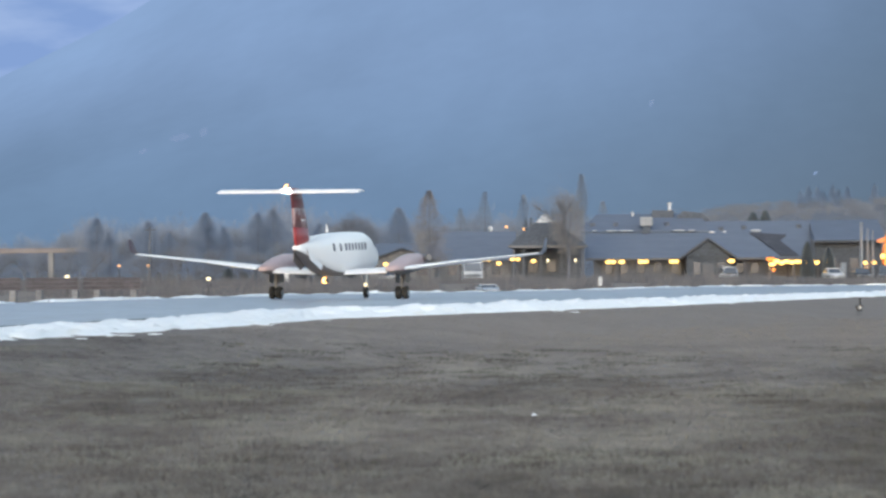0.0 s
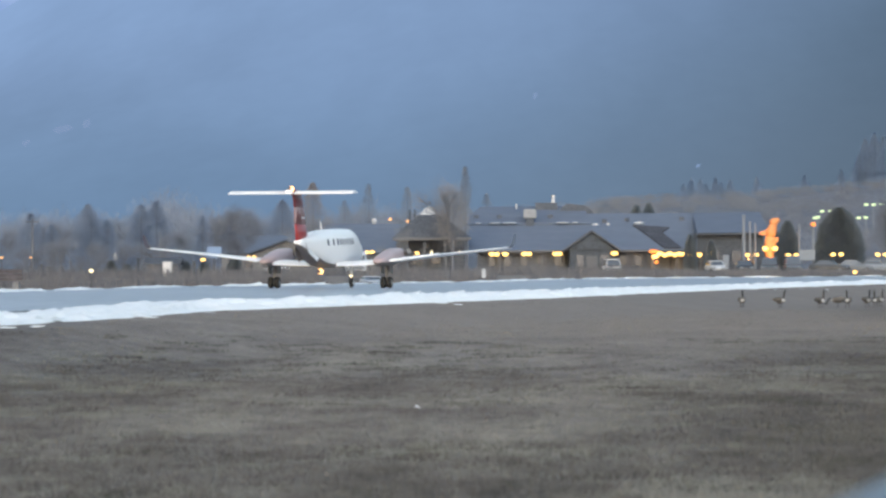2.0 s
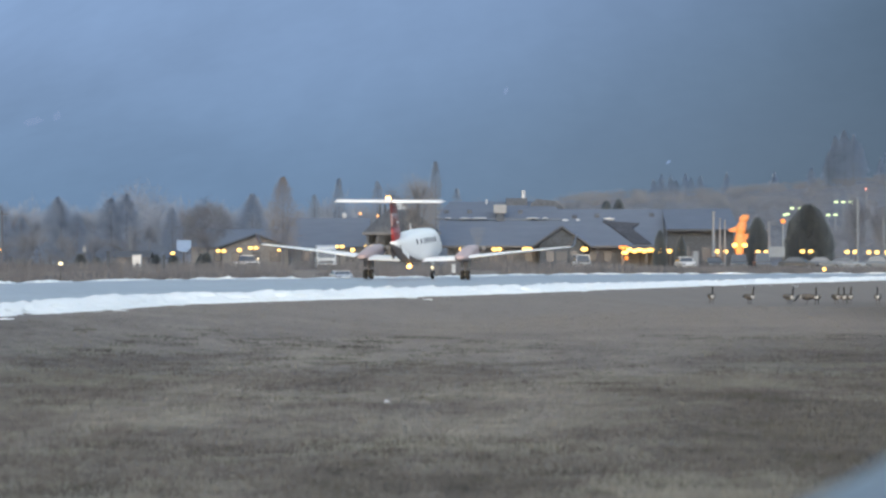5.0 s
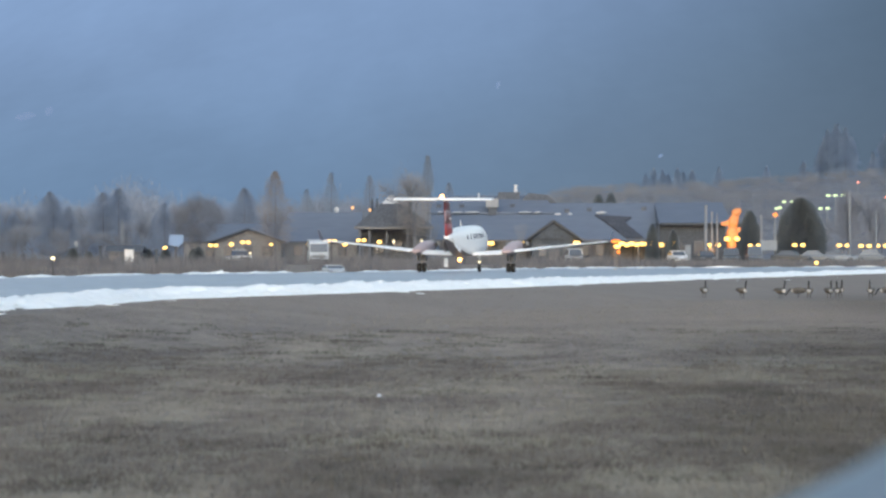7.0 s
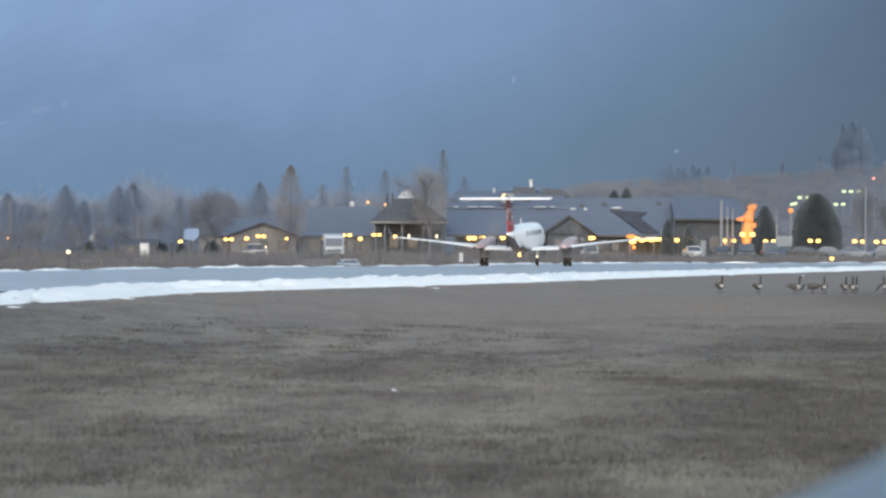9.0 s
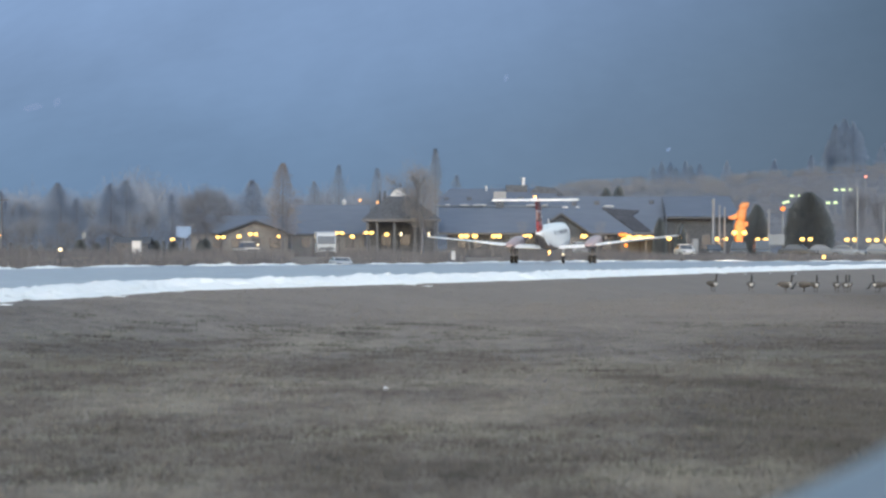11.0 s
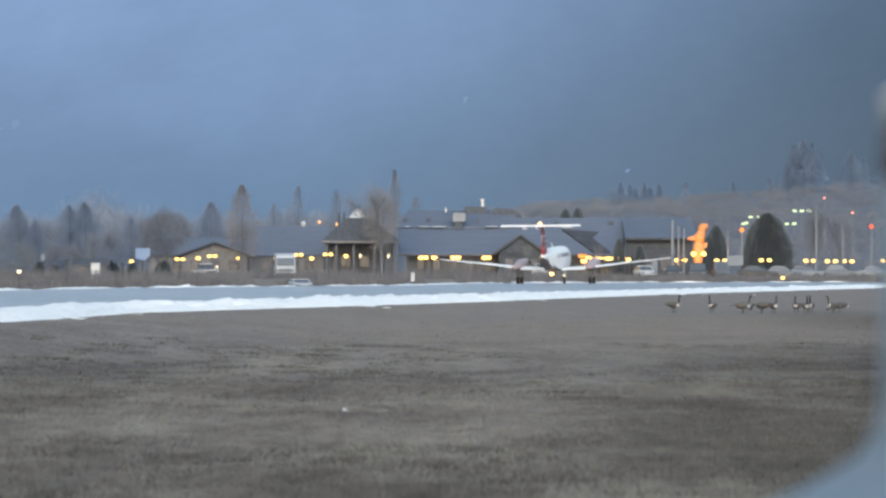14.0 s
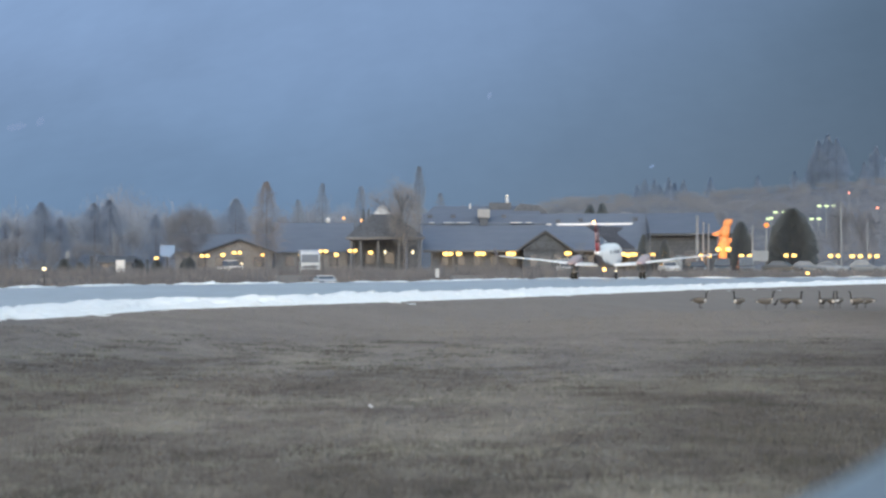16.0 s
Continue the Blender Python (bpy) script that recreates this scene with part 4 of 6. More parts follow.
M["trim_snow"] = material("thin_snow_cover", (0.44, 0.46, 0.49), 0.7, vary=0.2, scale=2, fine=10)
build_lodge()
build_pavilion()
gable_house("annex", "low tan annex under a slate-blue roof", -17.8, -9.2, 400, 410, 3.2, 6.3, "roof", "tan", windows=((-16.2, 400, 1.1, 1.1, 1.2), (-13.6, 400, 1.1, 1.1, 1.2), (-11.0, 400, 1.1, 1.1, 1.2)), doors=((-14.9, 400),))
gable_house("cabin", "low tan cabin under a shallow slate-grey gable", -25.4, -17.9, 392, 400, 3.0, 4.35, "roof", "tan", over=0.6, along=False, barge="roof_dark", windows=((-23.8, 392, 1.1, 1.3, 1.1), (-19.4, 392, 1.1, 1.3, 1.1)), doors=((-21.6, 392),))
gable_house("garage", "low building with a slate-blue roof behind the cabin", -30.0, -19.0, 404, 412, 3.2, 5.0, "roof", "tan", windows=((-28.6, 404, 1.1, 1.1, 1.1), (-26.8, 404, 1.1, 1.1, 1.1)))
gable_house("shed", "small weathered wooden shed", -37.2, -33.5, 385, 389, 1.75, 2.3, "roof_dark", "wood", over=0.3, along=True, windows=((-36.4, 385, 0.8, 0.8, 0.7),), doors=((-34.3, 385, 0.9, 1.5),))
gable_house("cottage", "far cottage with a snow-dusted roof", -62.0, -45.0, 470, 478, 1.9, 3.3, "roof", "wood", windows=((-58, 470, 0.8, 1.0, 0.9), (-54, 470, 0.8, 1.0, 0.9), (-49, 470, 0.8, 1.0, 0.9)), doors=((-51.5, 470, 0.9, 1.9),))


def build_barrier():
    """Timber boards on concrete blocks, panel after panel, past the asphalt."""
    x = -34.0
    while x < -22.8:
        y = 168 + 0.25 * (x + 26)
        w = 2.6 + 0.5 * random.random()
        b = empty("barrier_panel", "low brown timber barrier on concrete blocks", "barrier", "barrier panels along the airfield")
        for z0 in (0.36, 0.56, 0.76):
            part("board", box(bmesh.new(), x, x + w - 0.15, y - 0.03, y + 0.03, z0 + 0.02 * random.random(), z0 + 0.18, 0.008), M["old_board"], b)
        for k in (0.15 + 0.1 * random.random(), 0.75 + 0.15 * random.random()):
            part("concrete_block", box(bmesh.new(), x + w * k - 0.16, x + w * k + 0.16, y - 0.28, y + 0.28, -0.4, 0.34, 0.03), M["concrete"], b, "pale concrete block")
            part("post", box(bmesh.new(), x + w * k - 0.06, x + w * k + 0.06, y + 0.03, y + 0.13, -0.3, 0.98), M["wood"], b)
        x += w


M["old_board"] = blend("dark_weathered_board", [(0.3, (0.05, 0.045, 0.052)), (0.7, (0.105, 0.095, 0.105))], 1.2, 6, rough=0.85, stretch=(1, 1, 5), fine=10)
M["concrete"] = blend("weathered_concrete", [(0.3, (0.15, 0.15, 0.16)), (0.7, (0.24, 0.24, 0.25))], 1.2, 6, rough=0.9, fine=12)
# orange greyed in the colour to imitate haze
M["orange_steel"] = material("hazed_orange_steel", (0.165, 0.145, 0.148), 0.6, vary=0.2, scale=0.5, fine=4)
build_barrier()
g = empty("gantry", "orange steel gantry, greyed for haze, on pale posts", "gantry")
part("beam", box(bmesh.new(), -96, -66.5, 449.6, 450.4, 4.4, 5.1, 0.05), M["orange_steel"], g)
for x in (-93, -82.5, -71.8):
    part("post", box(bmesh.new(), x - 0.35, x + 0.35, 449.6, 450.4, -0.3, 4.4, 0.05), M["concrete"], g, "pale post")


# ---- lamps, poles and signs ----
def post_lamp(x, y, z, heads=2, group="amber street lamps along the lodge", mat="lamp", r=0.23, apart=0.46):
    """A slim post with one or two glowing globes."""
    p = empty("street_lamp", "lit amber lamp globes on a slim dark post" if heads > 1 else "lit amber lamp globe on a slim dark post", "street lamp", group, pose(x, y, 0))
    g0 = ground_z(x, y)
    part("post", tube(bmesh.new(), (0, 0, g0), (0, 0, z - 0.2), 0.06, 0.045, 8), M["metal_dark"], p)
    if heads > 1:
        part("crossbar", tube(bmesh.new(), (-0.5, 0, z - 0.22), (0.5, 0, z - 0.22), 0.03, None, 6), M["metal_dark"], p)
    for k in ((-apart, apart) if heads > 1 else (0.0,)):
        gl = part("globe", ball(bmesh.new(), (k, 0, z), r * (1.25 if heads > 1 else 1.1), r, r * 0.85), M[mat], p, "glowing amber globe", smooth=True)
        part("cap", tube(bmesh.new(), (k, 0, z + r * 0.8), (k, 0, z + r), 0.12, 0.06, 8), M["metal_dark"], gl)
    return p



for x, z in ((31.9, 2.25), (36.5, 2.2), (41.6, 2.25), (46.7, 2.2), (49.2, 2.15), (51.1, 2.15), (55.6, 2.2)):
    post_lamp(x, 388, z)
for x, z, hd in ((-25.15, 2.3, 2), (-23.1, 2.4, 1), (-21.5, 2.65, 2), (-18.6, 2.4, 1), (-14.3, 2.4, 1), (-11.75, 2.8, 2), (-10.25, 2.4, 1), (-8.4, 2.85, 2), (-6.35, 2.65, 1)):
    post_lamp(x, 384, z, hd, r=(0.17 if x == -18.6 else 0.24) if hd == 1 else 0.2, apart=0.31)
for x, y, z in ((-30.3, 380, 2.0),):
    post_lamp(x, y, z, 1)
post_lamp(-34.75, 308, 0.86, 1, "low lamps by the barrier", "lamp_pale", 0.19)
post_lamp(-47.7, 308, 1.14, 1, "low lamps by the barrier", "lamp_pale", 0.19)
for x, z in ((-56.4, 2.5), (-52.85, 2.5)):
    post_lamp(x, 405, z, 1, "low lamps by the barrier", "lamp_small", 0.17)



def eave_lamp(x, y, z, wide=0.42, mat="lamp"):
    """A bracket lantern hung on the lodge."""
    p = empty("wall_lantern", "lit amber lantern under the lodge eaves", "lantern", "lanterns under the eaves", pose(x, y, z))
    part("bracket", box(bmesh.new(), -0.04, 0.04, -0.05, 0.6, 0.26, 0.34), M["metal_dark"], p)
    part("glass", ball(bmesh.new(), (0, 0, 0), wide, 0.27, 0.24), M[mat], p, "glowing amber glass", smooth=True)
    part("hood", tube(bmesh.new(), (0, 0, 0.2), (0, 0, 0.34), wide * 0.6, 0.08, 10), M["metal_dark"], p)


for x, w in ((2.2, 0.34), (2.75, 0.3), (3.75, 0.36), (6.0, 0.34), (6.55, 0.34), (9.6, 0.34), (10.1, 0.32), (16.35, 0.42), (27.7, 0.42)):
    eave_lamp(x, 396.4 if x < 11 or x > 20 else 392.4, 2.55, w)
for x in (21.6, 22.2, 22.75, 23.35, 23.95, 24.5, 25.1, 25.7, 26.2):
    eave_lamp(x, 393.2, 2.40 + 0.1 * math.sin(x * 5), 0.34)
for x in (-4.8, -1.6):
    eave_lamp(x, 389.6, 2.72, 0.12, "lamp_pale")
eave_lamp(20.9, 393.1, 2.75, 0.55, "lamp_orange")
eave_lamp(21.1, 393.1, 2.15, 0.4, "lamp")
# added lantern stands in for the orange glow trailing below the lamps
eave_lamp(21.25, 393.05, 1.5, 0.22, "lamp_orange")


def mast(x, y, top, r=0.13, label="pale grey metal mast", lamp=None, size=0.3):
    p = empty("mast", label, "mast", "poles by the car park", pose(x, y, 0))
    part("pole", tube(bmesh.new(), (0, 0, -0.3), (0, 0, top), r, r * 0.7, 10), M["metal_pale"], p)
    if lamp:
        part("lamp", ball(bmesh.new(), (0, -0.1, top + size * 0.7), size, size, size * 0.9), M[lamp], p, "glowing " + ("red" if "red" in lamp else "orange") + " lamp", smooth=True)
    else:
        part("cap", ball(bmesh.new(), (0, 0, top), r, r, r * 0.8, 10, 6), M["metal_pale"], p)
    return p


mast(30.8, 386, 6.7, 0.22)
mast(31.5, 386, 6.0, 0.13)
mast(32.1, 386, 5.8, 0.12)
mast(37.1, 386, 5.6, 0.13)
mast(38.7, 386, 5.5, 0.15, "pale mast with a lit orange-red lamp", "lamp_orange", 0.28)
mast(47.2, 386, 8.2, 0.15)
mast(50.2, 386, 6.0, 0.12)
mast(53.5, 386, 5.9, 0.14, "pale mast with a lit red lamp", "lamp_red", 0.27)
mast(-11.8, 405, 6.6, 0.07)
mast(-9.9, 405, 6.7, 0.07, "slim mast with a small orange lamp", "lamp_small", 0.2)
mast(-7.6, 396, 6.3, 0.07, "slim mast with a small orange lamp", "lamp_small", 0.2)
part("lamp_head", ball(bmesh.new(), (0, -0.1, 6.6), 0.3, 0.3, 0.36, 10, 8), M["metal_white"], bpy.data.objects["mast.008"], "unlit white lamp head", smooth=True)
for x, z1 in ((-36.2, 5.2), (-34.0, 3.6)):
    mast(x, 392, z1, 0.08)
p = empty("pole", "thin dark wooden utility pole", "pole", m=pose(-51.0, 392, 0))
part("shaft", tube(bmesh.new(), (0, 0, -0.3), (0, 0, 7.0), 0.14, 0.10, 8), M["wood"], p)
part("crossarm", box(bmesh.new(), -0.7, 0.7, -0.06, 0.06, 6.5, 6.64), M["wood"], p)


def floodlight(x, y, z, wide, n):
    p = empty("floodlight_mast", "tall far mast with lit greenish floodlights", "floodlight", "floodlights on the hillside", pose(x, y, 0))
    part("pole", tube(bmesh.new(), (0, 0, hill_z(x, y) - 1), (0, 0, z), 0.16, 0.10, 8), M["metal_pale"], p)
    part("crossbar", box(bmesh.new(), -wide, wide, -0.08, 0.08, z - 0.1, z + 0.1), M["metal_pale"], p)
    for k in range(n):
        xx = 0 if n == 1 else -wide + 2 * wide * k / (n - 1)
        part("lamp", box(bmesh.new(), xx - 0.42, xx + 0.42, -0.5, -0.1, z - 0.24, z + 0.24, 0.1), M["lamp_green"], p, "lit greenish floodlight")


def hill_z(x, y):
    """The bench of land behind the car park."""
    u = ease((x + 8) / 46)
    v = ease((y - 560) / 330)
    return 0.1 + v * (4 + 14 * u + 3 * ease((x - 60) / 60) + 2.5 * noise.noise(Vector((x * 0.02, y * 0.01, 0))))


def build_hill():
    verts, faces = [], []
    xs, ys = np.arange(-260, 330, 10), np.concatenate([np.arange(540, 900, 15), [900, 950, 1100]])
    for y in ys:
        for x in xs:
            verts.append((x, y, hill_z(x, y) if y < 1000 else hill_z(x, y) - 8))
    w = len(xs)
    faces = [(r * w + c, r * w + c + 1, (r + 1) * w + c + 1, (r + 1) * w + c) for r in range(len(ys) - 1) for c in range(w - 1)]
    me = bpy.data.meshes.new("hillside")
    me.from_pydata(verts, [], faces)
    me.polygons.foreach_set("use_smooth", [True] * len(me.polygons))
    me.materials.append(M["scrub"])
    tagged(new("hillside", me), "scrubby hillside at the mountain's foot, blued for haze", "hill", kind="structure")


# slope colour is blued to stand in for distance haze
M["scrub"] = blend("hazed_scrub_slope", [(0.3, (0.145, 0.156, 0.185)), (0.55, (0.16, 0.171, 0.2)), (0.75, (0.175, 0.186, 0.214))], 0.06, 8, bump=0.6, fine=0.7)
build_hill()
for x, y, z, w, n in ((82.6, 700, 13.6, 1.5, 3), (79.5, 700, 10.9, 0.1, 1), (81.0, 700, 10.95, 0.1, 1), (78.3, 700, 9.9, 0.1, 1), (72.9, 700, 12.3, 0.9, 2), (71.1, 700, 11.1, 0.1, 1), (72.5, 720, 11.2, 0.1, 1)):
    floodlight(x, y, z, w, n)
for x, z in ((87.3, 16.1), (93.1, 13.0)):
    p = empty("beacon_mast", "far mast with a small red warning lamp", "mast", "warning lamps on the hillside", pose(x, 700, 0))
    part("pole", tube(bmesh.new(), (0, 0, hill_z(x, 700) - 1), (0, 0, z), 0.12, 0.08, 8), M["metal_pale"], p)
    part("lamp", ball(bmesh.new(), (0, 0, z + 0.2), 0.22), M["lamp_warning"], p, "lit red lamp", smooth=True)


def build_totem():
    """A tall carved pole lit orange from below."""
    def carved(rows, n=12):
        """A carved length of the pole: rows of (x, z, half width, half depth), bottom to top."""
        return loft(bmesh.new(), [[(x + w * math.copysign(abs(math.cos(2 * math.pi * i / n)) ** 0.75, math.cos(2 * math.pi * i / n)), d * math.sin(2 * math.pi * i / n), z + 0.05 * math.sin(3 * x + i)) for i in range(n)] for x, z, w, d in rows])
    t = empty("totem_pole", "tall carved totem pole lit bright orange", "totem pole", m=pose(33.75, 386, 0))
    part("trunk", carved(((0.0, -0.3, 0.34, 0.4), (0.02, 0.8, 0.36, 0.42), (0.05, 1.6, 0.46, 0.48), (-0.05, 2.2, 0.52, 0.5), (-0.06, 2.9, 0.62, 0.52), (0.05, 3.4, 0.72, 0.5), (0.02, 3.9, 0.6, 0.48), (0.1, 4.4, 0.5, 0.45))), M["lit_orange"], t, smooth=True)
    part("carved_head", carved(((0.10, 4.3, 0.56, 0.45), (0.14, 4.8, 0.62, 0.46), (0.24, 5.2, 0.58, 0.42), (0.36, 5.5, 0.48, 0.36), (0.46, 5.75, 0.42, 0.3))), M["lit_orange"], t, smooth=True)
    part("carved_crest", carved(((0.46, 5.7, 0.44, 0.3), (0.52, 5.95, 0.56, 0.32), (0.62, 6.2, 0.52, 0.28), (0.70, 6.42, 0.34, 0.2))), M["lit_orange"], t, smooth=True)
    part("carved_beak", loft(bmesh.new(), [[(0.15, -0.16, 4.75), (0.15, 0.16, 4.75), (-0.05, 0.16, 5.3), (-0.05, -0.16, 5.3)], [(-0.75, -0.14, 4.45), (-0.75, 0.14, 4.45), (-0.75, 0.14, 4.95), (-0.75, -0.14, 4.95)], [(-1.2, -0.1, 4.55), (-1.2, 0.1, 4.55), (-1.25, 0.1, 4.8), (-1.25, -0.1, 4.8)]]), M["lit_orange"], t)
    part("carved_wing", loft(bmesh.new(), [[(0.4, -0.14, 3.4), (0.4, 0.14, 3.4), (0.4, 0.14, 4.2), (0.4, -0.14, 4.2)], [(0.98, -0.08, 3.8), (0.98, 0.08, 3.8), (1.02, 0.08, 4.25), (1.02, -0.08, 4.25)]]), M["lit_orange"], t)
    for k in (-0.6, 0.55):
        part("uplight", ball(bmesh.new(), (k, -0.7, 2.95), 0.3, 0.28, 0.25), M["lamp"], t, "lit amber uplight", smooth=True)


build_totem()
# the orange lamp at the near corner of the entrance canopy
door_lamp = bpy.data.lights.new("entrance_lamp", "POINT")
door_lamp.energy, door_lamp.color, door_lamp.shadow_soft_size = 130.0, (1.0, 0.40, 0.10), 0.2
new("entrance_lamp", door_lamp).location = (20.9, 392.2, 2.1)
# an added orange spot, its source unseen, that lights the pole
lamp_data = bpy.data.lights.new("totem_floodlight", "SPOT")
lamp_data.spot_size, lamp_data.spot_blend = radians(95), 0.5
lamp_data.energy, lamp_data.color, lamp_data.shadow_soft_size = 620.0, (1.0, 0.42, 0.10), 0.25
new("totem_floodlight", lamp_data).matrix_world = look((33.3, 382.6, 2.0), (33.9, 386.0, 3.9))
b = empty("notice_board", "pale grey notice board on two posts", "sign", m=pose(37.9, 385.5, 0))
part("panel", box(bmesh.new(), -0.95, 0.95, -0.05, 0.05, 1.6, 2.8, 0.02), M["metal_pale"], b)
for x in (-0.8, 0.8):
    part("post", box(bmesh.new(), x - 0.06, x + 0.06, 0.05, 0.15, -0.2, 2.7), M["metal_dark"], b)
M["blue_sign"] = material("pale_blue_panel", (0.14, 0.225, 0.38), 0.5, vary=0.08)
b = empty("blue_panel", "pale blue panel on a dark post", "sign", m=pose(-29.3, 383, 0))
part("panel", loft(bmesh.new(), [[(-0.8, y, 2.35), (0.3, y, 2.15), (0.85, y, 2.7), (0.85, y, 3.5), (-0.8, y, 3.5)] for y in (-0.06, 0.06)]), M["blue_sign"], b)
part("post", box(bmesh.new(), -0.08, 0.08, 0.06, 0.2, -0.2, 3.5), M["metal_dark"], b)
b = empty("utility_box", "tall white utility cabinet", "cabinet", m=pose(-31.6, 350, 0))
part("body", box(bmesh.new(), -0.46, 0.46, -0.35, 0.35, 0.0, 1.75, 0.04), M["metal_white"], b)
part("door", box(bmesh.new(), -0.38, 0.38, -0.38, -0.352, 0.15, 1.6, 0.01), M["metal_white"], b)
part("roof", box(bmesh.new(), -0.52, 0.52, -0.42, 0.42, 1.75, 1.83, 0.02), M["metal_pale"], b)
b = empty("meter_box", "small white meter box on a thin post", "meter box", m=pose(-42.0, 397, 0))
part("post", tube(bmesh.new(), (0, 0, -0.3), (0, 0, 2.1), 0.06, None, 8), M["metal_dark"], b)
part("body", box(bmesh.new(), -0.22, 0.22, -0.2, 0.2, 2.15, 2.85, 0.05), M["metal_pale"], b)
part("roof", box(bmesh.new(), -0.26, 0.26, -0.24, 0.24, 2.85, 2.91, 0.02), M["metal_pale"], b)
b = empty("utility_pillar", "pale grey upright utility pillar", "cabinet", m=pose(28.75, 386, 0))
part("body", box(bmesh.new(), -0.32, 0.32, -0.3, 0.3, 0.1, 2.2, 0.05), M["metal_pale"], b)
part("cap", box(bmesh.new(), -0.36, 0.36, -0.34, 0.34, 2.2, 2.28, 0.02), M["metal_pale"], b)
for x, y, z in ((-33.6, 340, 2.05), (-42.5, 350, 1.3), (-28.0, 340, 1.7), (-44.0, 345, 1.5)):
    p = empty("marker_post", "dark wooden marker post", "post", "marker posts beyond the asphalt", pose(x, y, 0))
    part("post", box(bmesh.new(), -0.14, 0.14, -0.14, 0.14, -0.3, z, 0.03), M["dark_timber"], p)
    part("cap", box(bmesh.new(), -0.16, 0.16, -0.16, 0.16, z, z + 0.05, 0.01), M["metal_dark"], p)
b = empty("waste_bin", "small white bin in the weeds", "bin", m=pose(0.96, 309, 0))
part("body", box(bmesh.new(), -0.18, 0.18, -0.2, 0.2, 0.0, 0.8, 0.05), M["trim_snow"], b)
part("lid", box(bmesh.new(), -0.2, 0.2, -0.22, 0.22, 0.8, 0.87, 0.02), M["metal_pale"], b)
b = empty("concrete_block", "low grey concrete block by the asphalt", "block", m=pose(-3.65, 286, ground_z(-3.65, 286)))
part("body", box(bmesh.new(), -0.6, 0.6, -0.35, 0.35, -0.1, 0.55, 0.06), M["concrete"], b)
part("lifting_eye", tube(bmesh.new(), (-0.15, 0, 0.55), (0.15, 0, 0.6), 0.03, None, 6), M["metal_dark"], b)
p = empty("edge_light", "small lit amber runway edge light on a stake", "runway light", m=pose(33.5, 298, 0))
part("stake", tube(bmesh.new(), (0, 0, -0.2), (0, 0, 0.25), 0.04, None, 8), M["metal_dark"], p)
part("lens", ball(bmesh.new(), (0, 0, 0.36), 0.17, 0.17, 0.15), M["lamp"], p, "lit amber lens", smooth=True)


# ---- trees and brush ----
# most of these colours are paled and blued to stand in for distance haze
M["bark"] = blend("grey_bark", [(0.3, (0.105, 0.112, 0.135)), (0.7, (0.15, 0.158, 0.185))], 3, 5, fine=20)
M["twigs"] = blend("bare_twigs", [(0.3, (0.165, 0.182, 0.222)), (0.7, (0.205, 0.224, 0.27))], 0.3, 5)
M["oak_twigs"] = blend("brown_oak_twigs", [(0.3, (0.113, 0.124, 0.152)), (0.7, (0.146, 0.158, 0.190))], 0.3, 5)
M["poplar_twigs"] = blend("tawny_poplar_twigs", [(0.3, (0.20, 0.195, 0.20)), (0.7, (0.265, 0.256, 0.26))], 0.3, 5)
M["willow_twigs"] = blend("hazed_far_twigs", [(0.3, (0.17, 0.20, 0.258)), (0.7, (0.23, 0.265, 0.335))], 0.3, 5)
M["pine_needles"] = blend("hazed_pine_needles", [(0.3, (0.168, 0.215, 0.305)), (0.7, (0.198, 0.248, 0.342))], 0.4, 5)
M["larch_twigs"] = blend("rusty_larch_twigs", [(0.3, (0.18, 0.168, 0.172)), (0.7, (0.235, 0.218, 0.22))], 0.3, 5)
M["hill_twigs"] = blend("hazed_hill_twigs", [(0.3, (0.162, 0.176, 0.21)), (0.7, (0.185, 0.199, 0.232))], 0.02, 2)
M["hill_needles"] = blend("hazed_hill_needles", [(0.3, (0.165, 0.225, 0.33)), (0.7, (0.182, 0.245, 0.355))], 0.4, 5)
M["needles"] = blend("hazed_spruce_needles", [(0.3, (0.165, 0.206, 0.275)), (0.7, (0.192, 0.236, 0.306))], 0.4, 5)
M["cedar"] = blend("dense_dark_foliage", [(0.3, (0.105, 0.128, 0.152)), (0.7, (0.132, 0.157, 0.182))], 0.6, 5)
M["brush"] = blend("brown_brush", [(0.3, (0.102, 0.102, 0.114)), (0.6, (0.155, 0.153, 0.164)), (0.8, (0.215, 0.210, 0.218))], 0.08, 6)


def sliver(vs, fs, p, d, w):
    """A thin triangle from p along d."""
    p, d = Vector(p), Vector(d)
    s = d.cross(Vector((random.uniform(-1, 1), random.uniform(-1, 1), random.uniform(-1, 1))))
    if s.length < 1e-6:
        s = Vector((1, 0, 0))
    s = s.normalized() * w
    k = len(vs)
    vs.extend((p - s, p + s, p + d))
    fs.append((k, k + 1, k + 2))


def raw_part(name, vs, fs, mat, parent, label=""):
    me = bpy.data.meshes.new(name)
    me.from_pydata([tuple(v) for v in vs], [], fs)
    me.materials.append(mat)
    ob = new(name, me)
    ob.parent = parent
    if label:
        ob["label"] = label
    return ob


